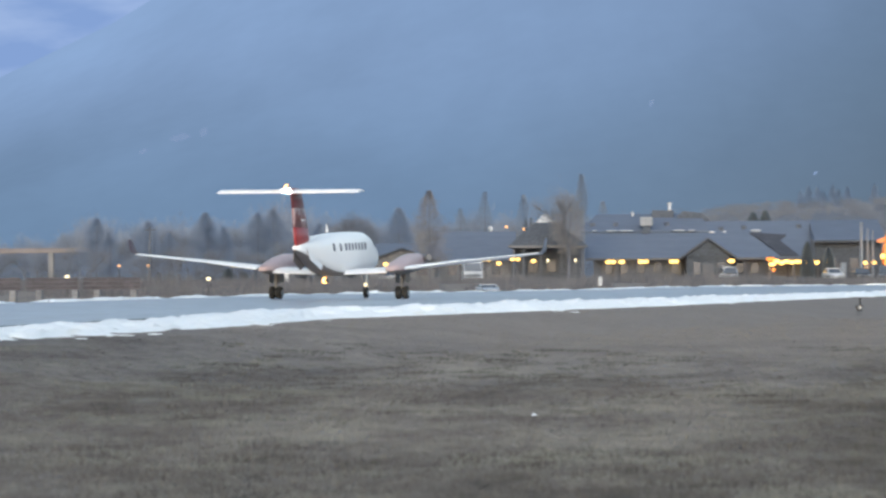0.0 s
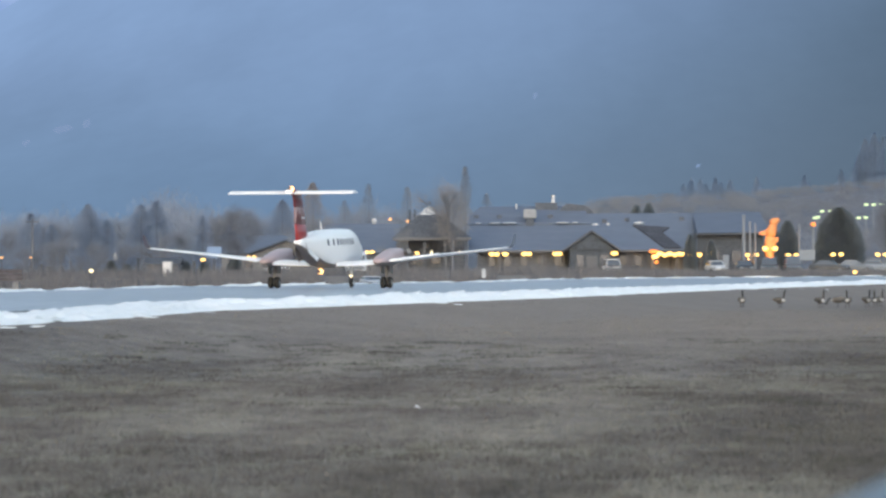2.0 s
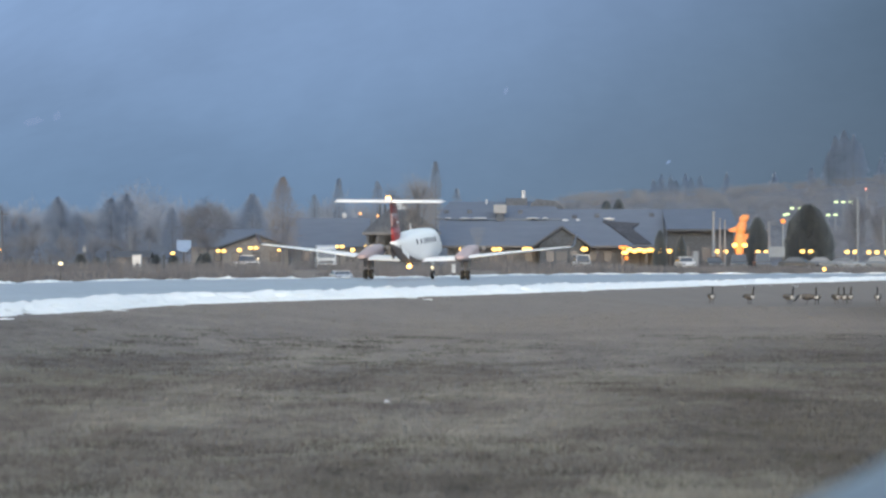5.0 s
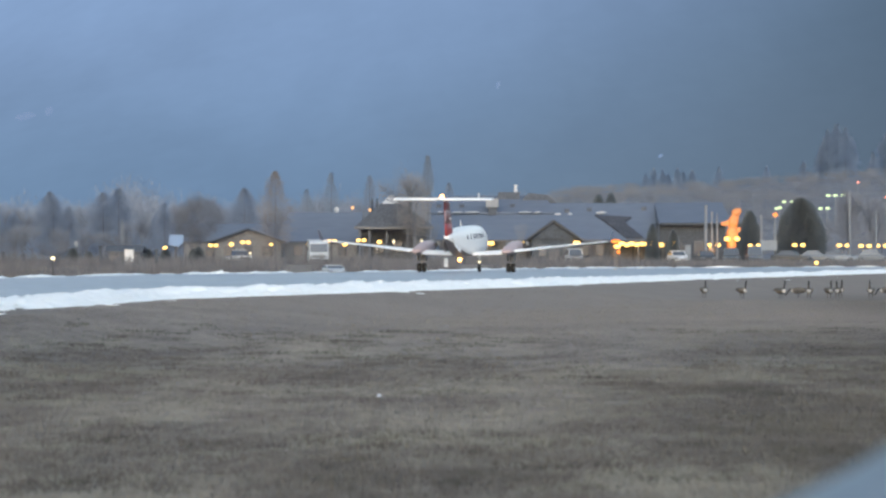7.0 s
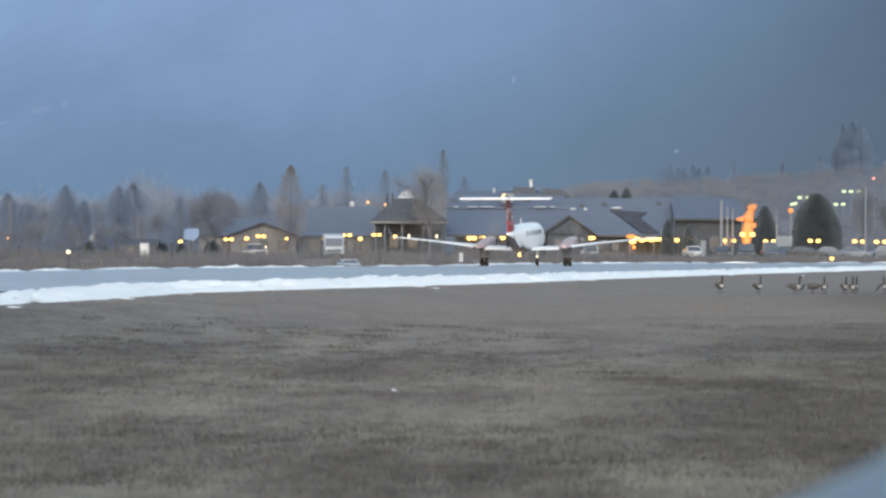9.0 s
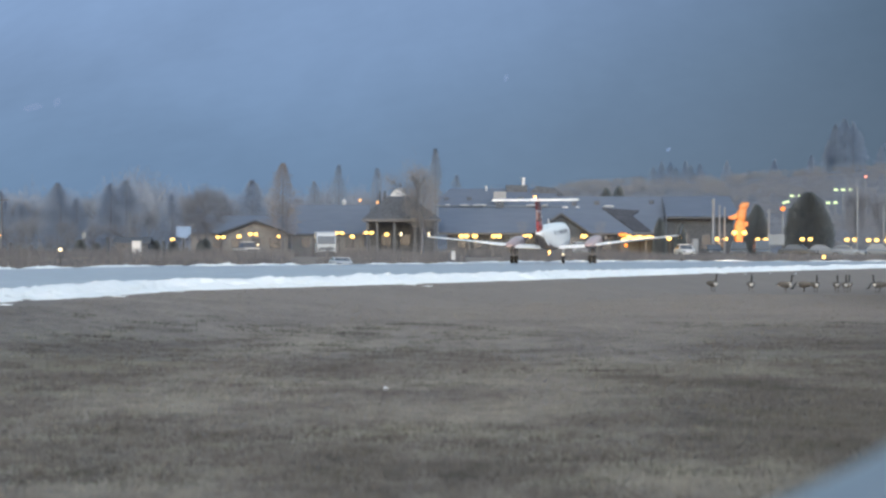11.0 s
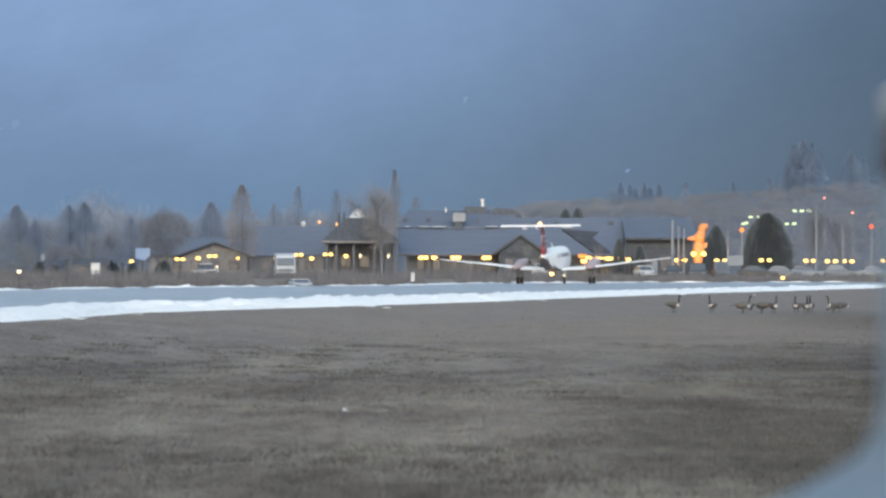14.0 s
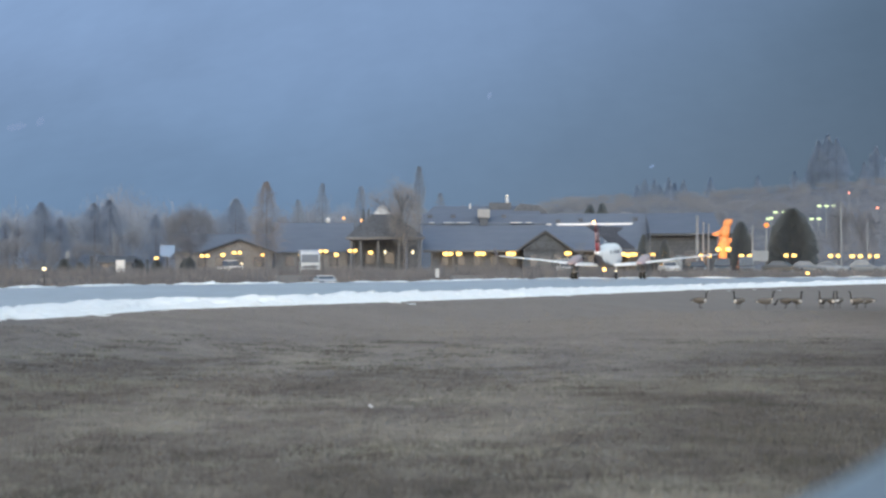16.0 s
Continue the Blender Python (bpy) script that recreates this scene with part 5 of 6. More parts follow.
def bare_tree(label, h, spread, twig, seed, rise=0.25, twigs=2600, width=0.022, dome=None):
    random.seed(seed)
    t = empty("bare_tree", label, "tree", "bare trees behind the lodge")
    bm = bmesh.new()
    vs, fs = [], []
    tips = []

    def grow(p, d, length, r, level):
        q = p + d * length
        tube(bm, p, q, r, r * 0.65, 5, False)
        if level == 0:
            tips.append((q, d, length))
            return
        for _ in range(3 if level > 1 else 4):
            v = Vector((random.gauss(0, 1), random.gauss(0, 1), random.gauss(0.25, 0.6))).normalized()
            grow(p + d * length * random.uniform(0.5, 1.0), (d * 0.75 + v * spread).normalized(), length * random.uniform(0.55, 0.8), r * 0.55, level - 1)
    grow(Vector((0, 0, -0.3)), Vector((0.03, 0, 1)).normalized(), h * (0.30 + rise * 0.3), h * 0.016, 4)
    top = max(q.z for q, _, _ in tips)
    k = h * 0.93 / top
    bmesh.ops.scale(bm, vec=(k, k, k), verts=bm.verts)
    for i in range(twigs):
        q, d, l = random.choice(tips)
        v = Vector((random.gauss(0, 1), random.gauss(0, 1), random.gauss(0.35, 0.8))).normalized()
        s = q * k + Vector((random.gauss(0, 0.32), random.gauss(0, 0.32), random.gauss(0, 0.3)))
        if dome and i % 4:
            # the even haze of outer twigs that rounds off the crown
            u = Vector((random.gauss(0, 1), random.gauss(0, 1), random.gauss(0, 1))).normalized()
            r = random.uniform(0.2, 1.0) ** 0.45 * (0.9 + 0.25 * noise.noise(u * 2.2))
            s = Vector((u.x * dome[0] * r, u.y * dome[0] * r, dome[1] + u.z * dome[2] * r))
            d = u
        sliver(vs, fs, s, (v + d * 0.6).normalized() * random.uniform(0.5, 1.2) * h * 0.1, width)
    part("trunk", bm, M["bark"], t, "grey bare trunk and limbs")
    raw_part("crown", vs, fs, M[twig], t, "thin haze of bare twigs")
    return t


def conifer(name, label, h, r, mat, seed, dense=2200, low=0.06, droop=0.35, power=1.0, wide=0.16):
    random.seed(seed)
    t = empty(name, label, "tree", "evergreens behind the lodge" if "needles" in mat else "")
    part("trunk", tube(bmesh.new(), (0, 0, -0.3), (0, 0, h * 0.97), h * 0.008 + 0.03, 0.015, 7), M["bark"], t)
    vs, fs = [], []
    for i in range(dense):
        k = random.random() ** 0.8 * (1 - low) + low
        a = random.uniform(0, 2 * math.pi)
        z = h * k
        lump = 1 + 0.95 * noise.noise(Vector((math.cos(a) * 1.2 + seed, math.sin(a) * 1.2, z * 0.55))) + 0.55 * noise.noise(Vector((math.cos(a) * 3 + seed, math.sin(a) * 3, z * 1.6)))
        reach = (r * (1 - k) ** power + 0.10) * lump
        rr = reach * random.uniform(0.1, 1.0) ** 0.6
        p = Vector((math.cos(a) * rr, math.sin(a) * rr, z - droop * rr * 0.5))
        v = Vector((math.cos(a) + random.gauss(0, 0.6), math.sin(a) + random.gauss(0, 0.6), random.gauss(-droop, 0.4))).normalized()
        sliver(vs, fs, p, v * random.uniform(0.25, 0.6) * (0.5 + reach * 0.3), wide * random.uniform(0.5, 1.1))
    raw_part("crown", vs, fs, M[mat], t)
    return t


def round_tree(label, h, r, seed):
    random.seed(seed)
    t = empty("cedar", label, "tree", "dark evergreens by the car park")
    part("trunk", tube(bmesh.new(), (0, 0, -0.3), (0, 0, h * 0.8), 0.2, 0.05, 8), M["bark"], t)
    vs, fs = [], []
    for i in range(32000):
        a, k = random.uniform(0, 2 * math.pi), random.random()
        z = h * (0.04 + 0.96 * k)
        prof = max(0.0, 1 - k ** 2.3) ** 0.62
        lump = 1 + 0.16 * noise.noise(Vector((math.cos(a) * 2 + seed, math.sin(a) * 2, z * 0.8))) + 0.08 * noise.noise(Vector((math.cos(a) * 6 + seed, math.sin(a) * 6, z * 2.4)))
        rr = r * prof * lump * random.uniform(0.35, 1.0) ** 0.5
        p = Vector((math.cos(a) * rr, math.sin(a) * rr, z))
        v = Vector((math.cos(a), math.sin(a), random.uniform(0.1, 1.2)))
        sliver(vs, fs, p, v.normalized() * random.uniform(0.18, 0.4), random.uniform(0.03, 0.07))
    raw_part("crown", vs, fs, M["cedar"], t)
    return t


def rooted(x, y, turn=0.0, size=1.0, tall=1.0):
    z = hill_z(x, y) if y > 545 else ground_z(x, y)
    return Matrix.Translation((x, y, z - 0.1)) @ Matrix.Rotation(turn, 4, "Z") @ Matrix.Diagonal((size, size, size * tall, 1))


def planted(ob, m):
    """copy_thing with a size."""
    c = copy_thing(ob, m)
    c.scale = m.to_scale()
    return c


def far_wood(name, label, places, mat, seed, n, wide=0.36, fine=1.0):
    """Distant bare trees as one mesh: a stem and a lumpy crown of twigs for each place (x, y, height)."""
    rng = np.random.default_rng(seed)
    tris = []
    for x, y, h in places:
        root = np.array((x, y, hill_z(x, y) - 0.2))
        u = rng.normal(size=(n, 3))
        u /= np.linalg.norm(u, axis=1)[:, None]
        lump = 1 + 0.28 * np.sin(u @ rng.normal(size=3) * 3 + rng.uniform(0, 6)) + 0.18 * np.sin(u @ rng.normal(size=3) * 6)
        p = root + np.array((0, 0, 0.58 * h)) + u * (rng.uniform(0.1, 1, n) ** 0.45 * lump)[:, None] * np.array((wide, wide, 0.40)) * h
        d = u * 0.5 + rng.normal(size=(n, 3)) * 0.5 + np.array((0, 0, 0.5))
        d *= (rng.uniform(0.08, 0.2, n) * h / np.linalg.norm(d, axis=1))[:, None]
        w = np.cross(d, rng.normal(size=(n, 3)))
        w *= (fine * rng.uniform(0.04, 0.09, n) / np.linalg.norm(w, axis=1))[:, None]
        tris.append(np.stack([p - w, p + w, p + d], 1).reshape(-1, 3))
        stem = np.array(((-0.02, 0, 0), (0.02, 0, 0), (0, 0, 0.9), (0, -0.02, 0), (0, 0.02, 0), (0, 0, 0.9))) * h
        tris.append(root + stem)
    v = np.concatenate(tris)
    k = len(v) // 3
    me = bpy.data.meshes.new(name)
    me.from_pydata(v.tolist(), [], np.arange(3 * k).reshape(-1, 3).tolist())
    me.materials.append(M[mat])
    return tagged(new(name, me), label, "wood", kind="stuff")


# single trees that stand out
oak = bare_tree("broad bare tree with a grey twiggy crown", 8.0, 0.95, "oak_twigs", 3, 0.1, 7000, 0.010, (3.1, 4.9, 2.6))
oak.matrix_basis = rooted(-27.1, 389, 0.4, 1.08)
tall = bare_tree("tall wispy bare tree before the pavilion", 11.6, 0.42, "poplar_twigs", 8, 0.3, 6500, 0.007, (2.1, 6.6, 3.9))
tall.matrix_basis = rooted(-2.4, 387, 0.6)
slim = bare_tree("tall wispy bare tree by the car park", 9.8, 0.35, "twigs", 18, 0.35, 5200, 0.008, (1.4, 5.2, 3.9))
slim.matrix_basis = rooted(48.3, 397, 0.6)
larch = conifer("larch", "tall rusty bare larch by the annex", 10.3, 2.7, "larch_twigs", 11, 9000, 0.12, -0.25, 0.72, 0.015)
larch.matrix_basis = rooted(-18.3, 387.5, 0, 0.96, 1.08)
spruce = conifer("spruce", "green spruce behind the lodge, paled for haze", 12.3, 2.0, "needles", 21, 8000, 0.05, 0.35, 0.85, 0.018)
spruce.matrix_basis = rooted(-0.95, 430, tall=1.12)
spruce_b = conifer("spruce", "slim spruce behind the lodge, paled for haze", 10.8, 1.7, "needles", 22, 6000, 0.05, 0.35, 0.75, 0.016)
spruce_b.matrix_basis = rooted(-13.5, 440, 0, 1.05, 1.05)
pine = conifer("pine", "broad soft-outlined pine, paled for haze", 9.8, 3.9, "pine_needles", 24, 15000, 0.08, 0.1, 0.78, 0.018)
hill_pine = conifer("pine", "tall pine on the hillside, blued for haze", 11.0, 3.4, "hill_needles", 26, 12000, 0.06, 0.15, 0.85, 0.03)
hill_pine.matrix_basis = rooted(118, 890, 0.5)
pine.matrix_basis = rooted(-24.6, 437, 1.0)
hazed_tree = bare_tree("bare tree of the far wood, blued for haze", 8.2, 0.75, "willow_twigs", 36, 0.2, 7500, 0.011)
hazed_tree.matrix_basis = rooted(-58.0, 640)
birch = bare_tree("slender bare tree with grey twigs", 8.0, 0.6, "twigs", 31, 0.4, 7000, 0.0065)
birch.matrix_basis = rooted(-34.5, 440)
shrub = bare_tree("low spreading bare tree in the scrub", 5.5, 1.1, "twigs", 33, 0.0, 6000, 0.007)
shrub.matrix_basis = rooted(-40, 430)

random.seed(77)
for x, y, s in ((-16.6, 438, 0.9), (-8.5, 438, 1.06), (1.8, 450, 1.0), (6.4, 452, 0.85)):
    planted(spruce_b, rooted(x, y, random.random() * 6, s))
# the wood at the left: evergreens among bare trees
for x, y, s in ((-49.7, 437, 0.96), (-48.9, 434, 0.84), (-42.8, 437, 0.95), (-41.0, 439, 1.0), (-57.5, 440, 0.85), (-64.5, 442, 0.9)):
    planted(pine, rooted(x, y, random.random() * 6, s * 1.05, 0.95))
for x, y, s in ((-47.1, 436, 0.72), (-34.9, 437, 0.76), (-54.8, 440, 0.66), (-62.5, 440, 0.7), (-31.5, 440, 0.66)):
    planted(pine, rooted(x, y, random.random() * 6, s * 0.95, 1.12))
for i in range(40):
    x = -86 + i * 1.95 + random.uniform(-1, 1)
    y = random.uniform(446, 520)
    low = 1 - 0.28 * ease((-x - 67) / 3)
    planted(random.choice((birch, birch, hazed_tree, hazed_tree)), rooted(x * y / 450, y, random.random() * 6, random.uniform(0.7, 1.0) * low))
for i in range(14):
    x = random.uniform(-62, -27)
    planted(random.choice((shrub, birch)), rooted(x, random.uniform(395, 425), random.random() * 6, random.uniform(0.4, 0.6)))
# behind the lodge
for x, y, s in ((3.5, 440, 1.0), (8.0, 450, 1.05), (-6.0, 440, 0.95), (12.5, 455, 0.95), (-11.0, 445, 0.9)):
    planted(birch, rooted(x, y, random.random() * 6, s * 1.15))
# car park evergreens
cedar = round_tree("big rounded dark evergreen by the car park", 7.6, 3.0, 41)
cedar.matrix_basis = rooted(42.7, 396)
for x, s, t in ((36.9, 0.5, 1.62), (35.2, 0.36, 2.0), (25.1, 0.28, 2.15), (27.5, 0.26, 2.0)):
    c = planted(cedar, rooted(x, 398 if x > 30 else 392, x, s, t))
    tagged(c, "narrow dark upright evergreen by the lodge")
for x, k in ((21.2, 0.5), (22.8, 0.51)):
    c = planted(cedar, rooted(x, 440, x, k, 2.32))
    tagged(c, "tall bushy dark evergreen behind the lodge roof")
# low dark bushes
for x, y, s in ((-40.2, 376, 0.25), (-29.9, 376, 0.24), (-26.3, 376, 0.27), (-26.9, 377, 0.24), (-38.6, 378, 0.2), (47.6, 384, 0.17), (50.2, 384, 0.16), (38.6, 383, 0.15), (-33.2, 392, 0.24)):
    c = planted(cedar, rooted(x, y, x * 3, s, 1.0 if x < 0 else 0.8))
    tagged(c, "low dark evergreen bush in the scrub", "bush", "low bushes in the scrub")
# hillside wood, right: a fleece of bare trees over the slope, blued for haze
random.seed(90)
far_wood("hillside_wood", "fleece of bare trees over the hillside, blued for haze", [(x, y, 1.5 + 1.3 * random.random()) for x, y in ((random.uniform(4, 190), random.uniform(600, 905)) for _ in range(1300))], "hill_twigs", 38, 330, 0.95, 0.5)
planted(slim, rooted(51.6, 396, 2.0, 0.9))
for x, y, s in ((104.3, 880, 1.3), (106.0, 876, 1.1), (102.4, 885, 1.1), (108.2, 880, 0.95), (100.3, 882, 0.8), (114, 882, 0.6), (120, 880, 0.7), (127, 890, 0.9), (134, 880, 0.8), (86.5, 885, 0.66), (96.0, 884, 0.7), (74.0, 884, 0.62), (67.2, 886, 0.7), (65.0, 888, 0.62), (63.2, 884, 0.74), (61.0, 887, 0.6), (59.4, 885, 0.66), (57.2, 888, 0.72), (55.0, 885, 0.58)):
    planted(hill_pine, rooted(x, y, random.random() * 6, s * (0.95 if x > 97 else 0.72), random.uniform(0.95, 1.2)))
places = []
for i in range(170):
    x, y = random.uniform(-190, -2), random.uniform(590, 760)
    taller = ease((x / y + 0.097) / 0.006) * ease((-0.074 - x / y) / 0.008)
    places.append((x, y, random.uniform(8.5, 11.8) * (1 + 0.3 * taller - 0.28 * ease((-x / y - 0.146) / 0.012))))
far_wood("far_wood", "soft line of bare trees beyond the lodge, blued for haze", places, "willow_twigs", 36, 1100, 0.36, 0.6)


def build_brush():
    """Dead weeds and scrub between the asphalt and the buildings."""
    random.seed(5)
    vs, fs = [], []
    for i in range(15000):
        y = 310 + 66 * random.random() ** 1.3
        x = random.uniform(-0.19, 0.15) * y
        if noise.noise(Vector((x * 0.12, y * 0.05, 2))) < -0.4:
            continue
        z = ground_z(x, y)
        tall_k = 0.55 + 0.9 * max(0, noise.noise(Vector((x * 0.2, y * 0.1, 8))) + 0.35)
        right = ease((x - 12) / 14)
        hgt = random.uniform(0.5, 1.25) * tall_k * (1 - 0.45 * right)
        for _ in range(3):
            sliver(vs, fs, (x + random.gauss(0, 0.15), y, z), Vector((random.gauss(0, 0.22), random.gauss(0, 0.2), 1)) * hgt, random.uniform(0.018, 0.05))
    for i in range(9000):
        x = random.uniform(-34, 2)
        y = random.uniform(195, 300)
        if x > curve_x(FAR, y) - 3:
            continue
        for _ in range(2):
            sliver(vs, fs, (x, y, ground_z(x, y)), Vector((random.gauss(0, 0.2), random.gauss(0, 0.2), 1)) * random.uniform(0.2, 0.5), 0.02)
    me = bpy.data.meshes.new("brush")
    me.from_pydata([tuple(v) for v in vs], [], fs)
    me.materials.append(M["brush"])
    tagged(new("brush", me), "belt of dead brown weeds and scrub", "brush", kind="stuff")


build_brush()


def build_grass():
    """Short dead blades over the near field."""
    rng = np.random.default_rng(12)

    def blades(n, y0, y1, low, high, wide):
        y = y0 * (y1 / y0) ** rng.random(n)
        x = y * rng.uniform(-0.18, 0.155, n)
        keep = np.array([(xx - curve_x(BANK, yy)) > 1.4 + 2 * noise.noise(Vector((xx * 0.5, yy * 0.3, 0))) for xx, yy in zip(x, y)])
        x, y = x[keep], y[keep]
        clump = np.array([noise.noise(Vector((a * 2.2, b * 0.8, 4))) + 0.5 * noise.noise(Vector((a * 0.6, b * 0.2, 9))) for a, b in zip(x, y)])
        z = np.array([ground_z(a, b) for a, b in zip(x, y)]) - 0.01
        n = len(x)
        h = rng.uniform(low, high, n) * (1 + 0.6 * np.clip(clump, -0.6, 0.9))
        a = rng.uniform(0, 2 * np.pi, n)
        lean = rng.uniform(0.2, 1.1, n) * h
        b = rng.uniform(0, 2 * np.pi, n)
        w = wide * rng.uniform(0.6, 1.4, n)
        p = np.stack([x, y, z], 1)
        s = np.stack([np.cos(a) * w, np.sin(a) * w, 0 * w], 1)
        t = p + np.stack([np.cos(b) * lean, np.sin(b) * lean, h], 1)
        return np.stack([p - s, p + s, t], 1).reshape(-1, 3)
    v = np.concatenate([blades(330000, 20.5, 48, 0.025, 0.06, 0.008), blades(190000, 45, 125, 0.02, 0.045, 0.014)])
    k = len(v) // 3
    me = bpy.data.meshes.new("dead_grass")
    me.vertices.add(len(v))
    me.vertices.foreach_set("co", v.ravel())
    me.loops.add(3 * k)
    me.loops.foreach_set("vertex_index", np.arange(3 * k, dtype=np.int32))
    me.polygons.add(k)
    me.polygons.foreach_set("loop_start", np.arange(0, 3 * k, 3, dtype=np.int32))
    me.update(calc_edges=True)
    me.materials.append(M["blade"])
    tagged(new("dead_grass", me), "short dead straw-coloured grass blades", "grass", kind="stuff")


build_grass()


def build_tufts():
    """Darker, denser tussocks in the near grass."""
    random.seed(19)
    vs, fs = [], []
    for i in range(900):
        y = 21 * (75 / 21) ** random.random()
        x = random.uniform(-0.17, 0.15) * y
        if x - curve_x(BANK, y) < 3 or noise.noise(Vector((x * 0.18, y * 0.1, 6))) < -0.12:
            continue
        z = ground_z(x, y)
        r = random.uniform(0.07, 0.28)
        for _ in range(int(46 * r / 0.12)):
            a, k = random.uniform(0, 2 * math.pi), math.sqrt(random.random()) * r
            p = (x + math.cos(a) * k * 2.0, y + math.sin(a) * k * 2.2, z - 0.01)
            sliver(vs, fs, p, Vector((random.gauss(0, 0.45), random.gauss(0, 0.45), 1)) * random.uniform(0.035, 0.085), random.uniform(0.004, 0.008))
    me = bpy.data.meshes.new("grass_tussocks")
    me.from_pydata([tuple(v) for v in vs], [], fs)
    me.materials.append(M["tussock"])
    tagged(new("grass_tussocks", me), "darker tussocks of dead grass", "grass", kind="stuff")


M["tussock"] = blend("dark_tussock_blades", [(0.35, (0.062, 0.062, 0.058)), (0.65, (0.105, 0.104, 0.095))], 0.7, 5, spec=0.0)
build_tufts()


def build_clods():
    """Bits of ploughed snow scattered at the foot of the bank."""
    random.seed(14)
    bm = bmesh.new()
    for i in range(40):
        y = 55 * (250 / 40) ** random.random()
        side = random.random() < 0.75
        x = curve_x(BANK, y) + (1.0 + random.expovariate(3.5) if side else -1.1 - random.expovariate(1.6))
        z = ground_z(x, y) if side else 0.0
        r = random.uniform(0.015, 0.045)
        ball(bm, (x, y, z + r * 0.1), r * random.uniform(1.5, 7.0), r * random.uniform(1.5, 6.0), r * random.uniform(0.4, 0.7), 7, 4)
    thing("snow_clods", bm, M["snow"], "scattered clods of ploughed snow", "snow", kind="stuff")


build_clods()


# ---- vehicles ----
M["car_glass"] = material("grey_car_glass", (0.085, 0.10, 0.125), 0.2, vary=0.1)


def car(label, paint, m, long=4.4, wide=1.8, high=1.45, van=False, group="parked cars by the lodge"):
    """A parked car, nose towards -y."""
    c = empty("car", label, "car", group, m)
    L, W = long / 2, wide / 2
    bm = bmesh.new()
    prof = ((-L, 0.42, 0.62), (-L + 0.15, 0.3, 0.78), (-L * 0.45, 0.26, 0.92), (0, 0.26, 0.95), (L * 0.6, 0.26, 0.98), (L - 0.1, 0.32, 0.95), (L, 0.42, 0.8))
    rings = []
    for y, z0, z1 in prof:
        w = W * (0.9 if abs(y) > L - 0.2 else 1.0)
        rings.append([(-w * 0.94, y, z0), (w * 0.94, y, z0), (w, y, z0 + 0.2), (w, y, z1 - 0.18), (w * 0.9, y, z1), (-w * 0.9, y, z1), (-w, y, z1 - 0.18), (-w, y, z0 + 0.2)])
    loft(bm, rings)
    body = part("body", bm, paint, c, smooth=False)
    top, f0, f1, b0, b1 = (high, -L * 0.75, -L * 0.5, L * 0.95, L * 0.93) if van else (high, -L * 0.42, -L * 0.1, L * 0.75, L * 0.45)
    bm = bmesh.new()
    loft(bm, [[(-W * 0.9, f0, 0.9), (W * 0.9, f0, 0.9), (W * 0.9, b0, 0.94), (-W * 0.9, b0, 0.94)], [(-W * 0.74, f1, top - 0.05), (W * 0.74, f1, top - 0.05), (W * 0.74, b1, top - 0.03), (-W * 0.74, b1, top - 0.03)]])
    part("cabin_glass", bm, M["car_glass"], body, "dark car windows")
    bm = box(bmesh.new(), -W * 0.76, W * 0.76, f1 - 0.04, b1 + 0.04, top - 0.06, top + 0.02, 0.03)
    part("roof", bm, paint, body)
    for s in (-1, 1):
        part("headlight", box(bmesh.new(), s * W * 0.68 - 0.2, s * W * 0.68 + 0.2, -L - 0.02, -L + 0.1, 0.58, 0.74, 0.03), M["metal_pale"], body, "clear headlight")
        part("pillar", tube(bmesh.new(), (s * W * 0.9, f0, 0.9), (s * W * 0.75, f1, top - 0.04), 0.04, None, 6), paint, body)
        for y in (-L * 0.62, L * 0.62):
            w = part("wheel", wheel_mesh(0.32, 0.21), M["rubber"], c, smooth=True)
            w.location = (s * (W - 0.1), y, 0.32)
            part("rim", tube(bmesh.new(), (-0.11, 0, 0), (0.11, 0, 0), 0.19, None, 12), M["metal_pale"], w)
    return c


def stand(x, y, turn=0):
    return pose(x, y, ground_z(x, y), 0, 0, turn)


P = {"white": material("white_car_paint", (0.60, 0.62, 0.65), 0.3, vary=0.04), "camper": material("dull_white_camper_paint", (0.36, 0.40, 0.455), 0.4, vary=0.06), "grey": material("grey_car_paint", (0.098, 0.119, 0.148), 0.35, vary=0.06),
     "silver": material("silver_car_paint", (0.165, 0.195, 0.238), 0.4, 0.1, vary=0.05), "black": material("dark_car_paint", (0.06, 0.068, 0.08), 0.25, vary=0.08)}
for x, y, turn, col, lab, kw in (
        (27.3, 382, 8, "white", "white hatchback parked nose out", {}),
        (15.7, 384, 5, "white", "pale white estate car parked by the porch", {"high": 1.7, "van": True}),
        (33.2, 380, -6, "grey", "grey sport utility car parked nose out", {"high": 1.75, "van": True, "wide": 1.95}),
        (30.4, 381, 4, "black", "dark saloon car parked nose out", {}),
        (35.8, 381, 0, "silver", "silver van parked nose out", {"high": 1.95, "van": True}),
        (39.9, 380, 70, "black", "dark parked saloon car side on", {}),
        (42.8, 381, 80, "grey", "grey parked saloon car side on", {}),
        (45.4, 381, 75, "silver", "silver parked saloon car side on", {"high": 1.4}),
        (49.3, 382, 85, "grey", "grey parked estate car side on", {"high": 1.6}),
        (53.4, 381, 80, "silver", "silver parked saloon car side on", {}),
        (-8.7, 290, 12, "camper", "pale white car half hidden past the asphalt edge", {"high": 1.2, "wide": 1.65, "long": 4.0})):
    car(lab, P[col], stand(x, y, turn), **kw)


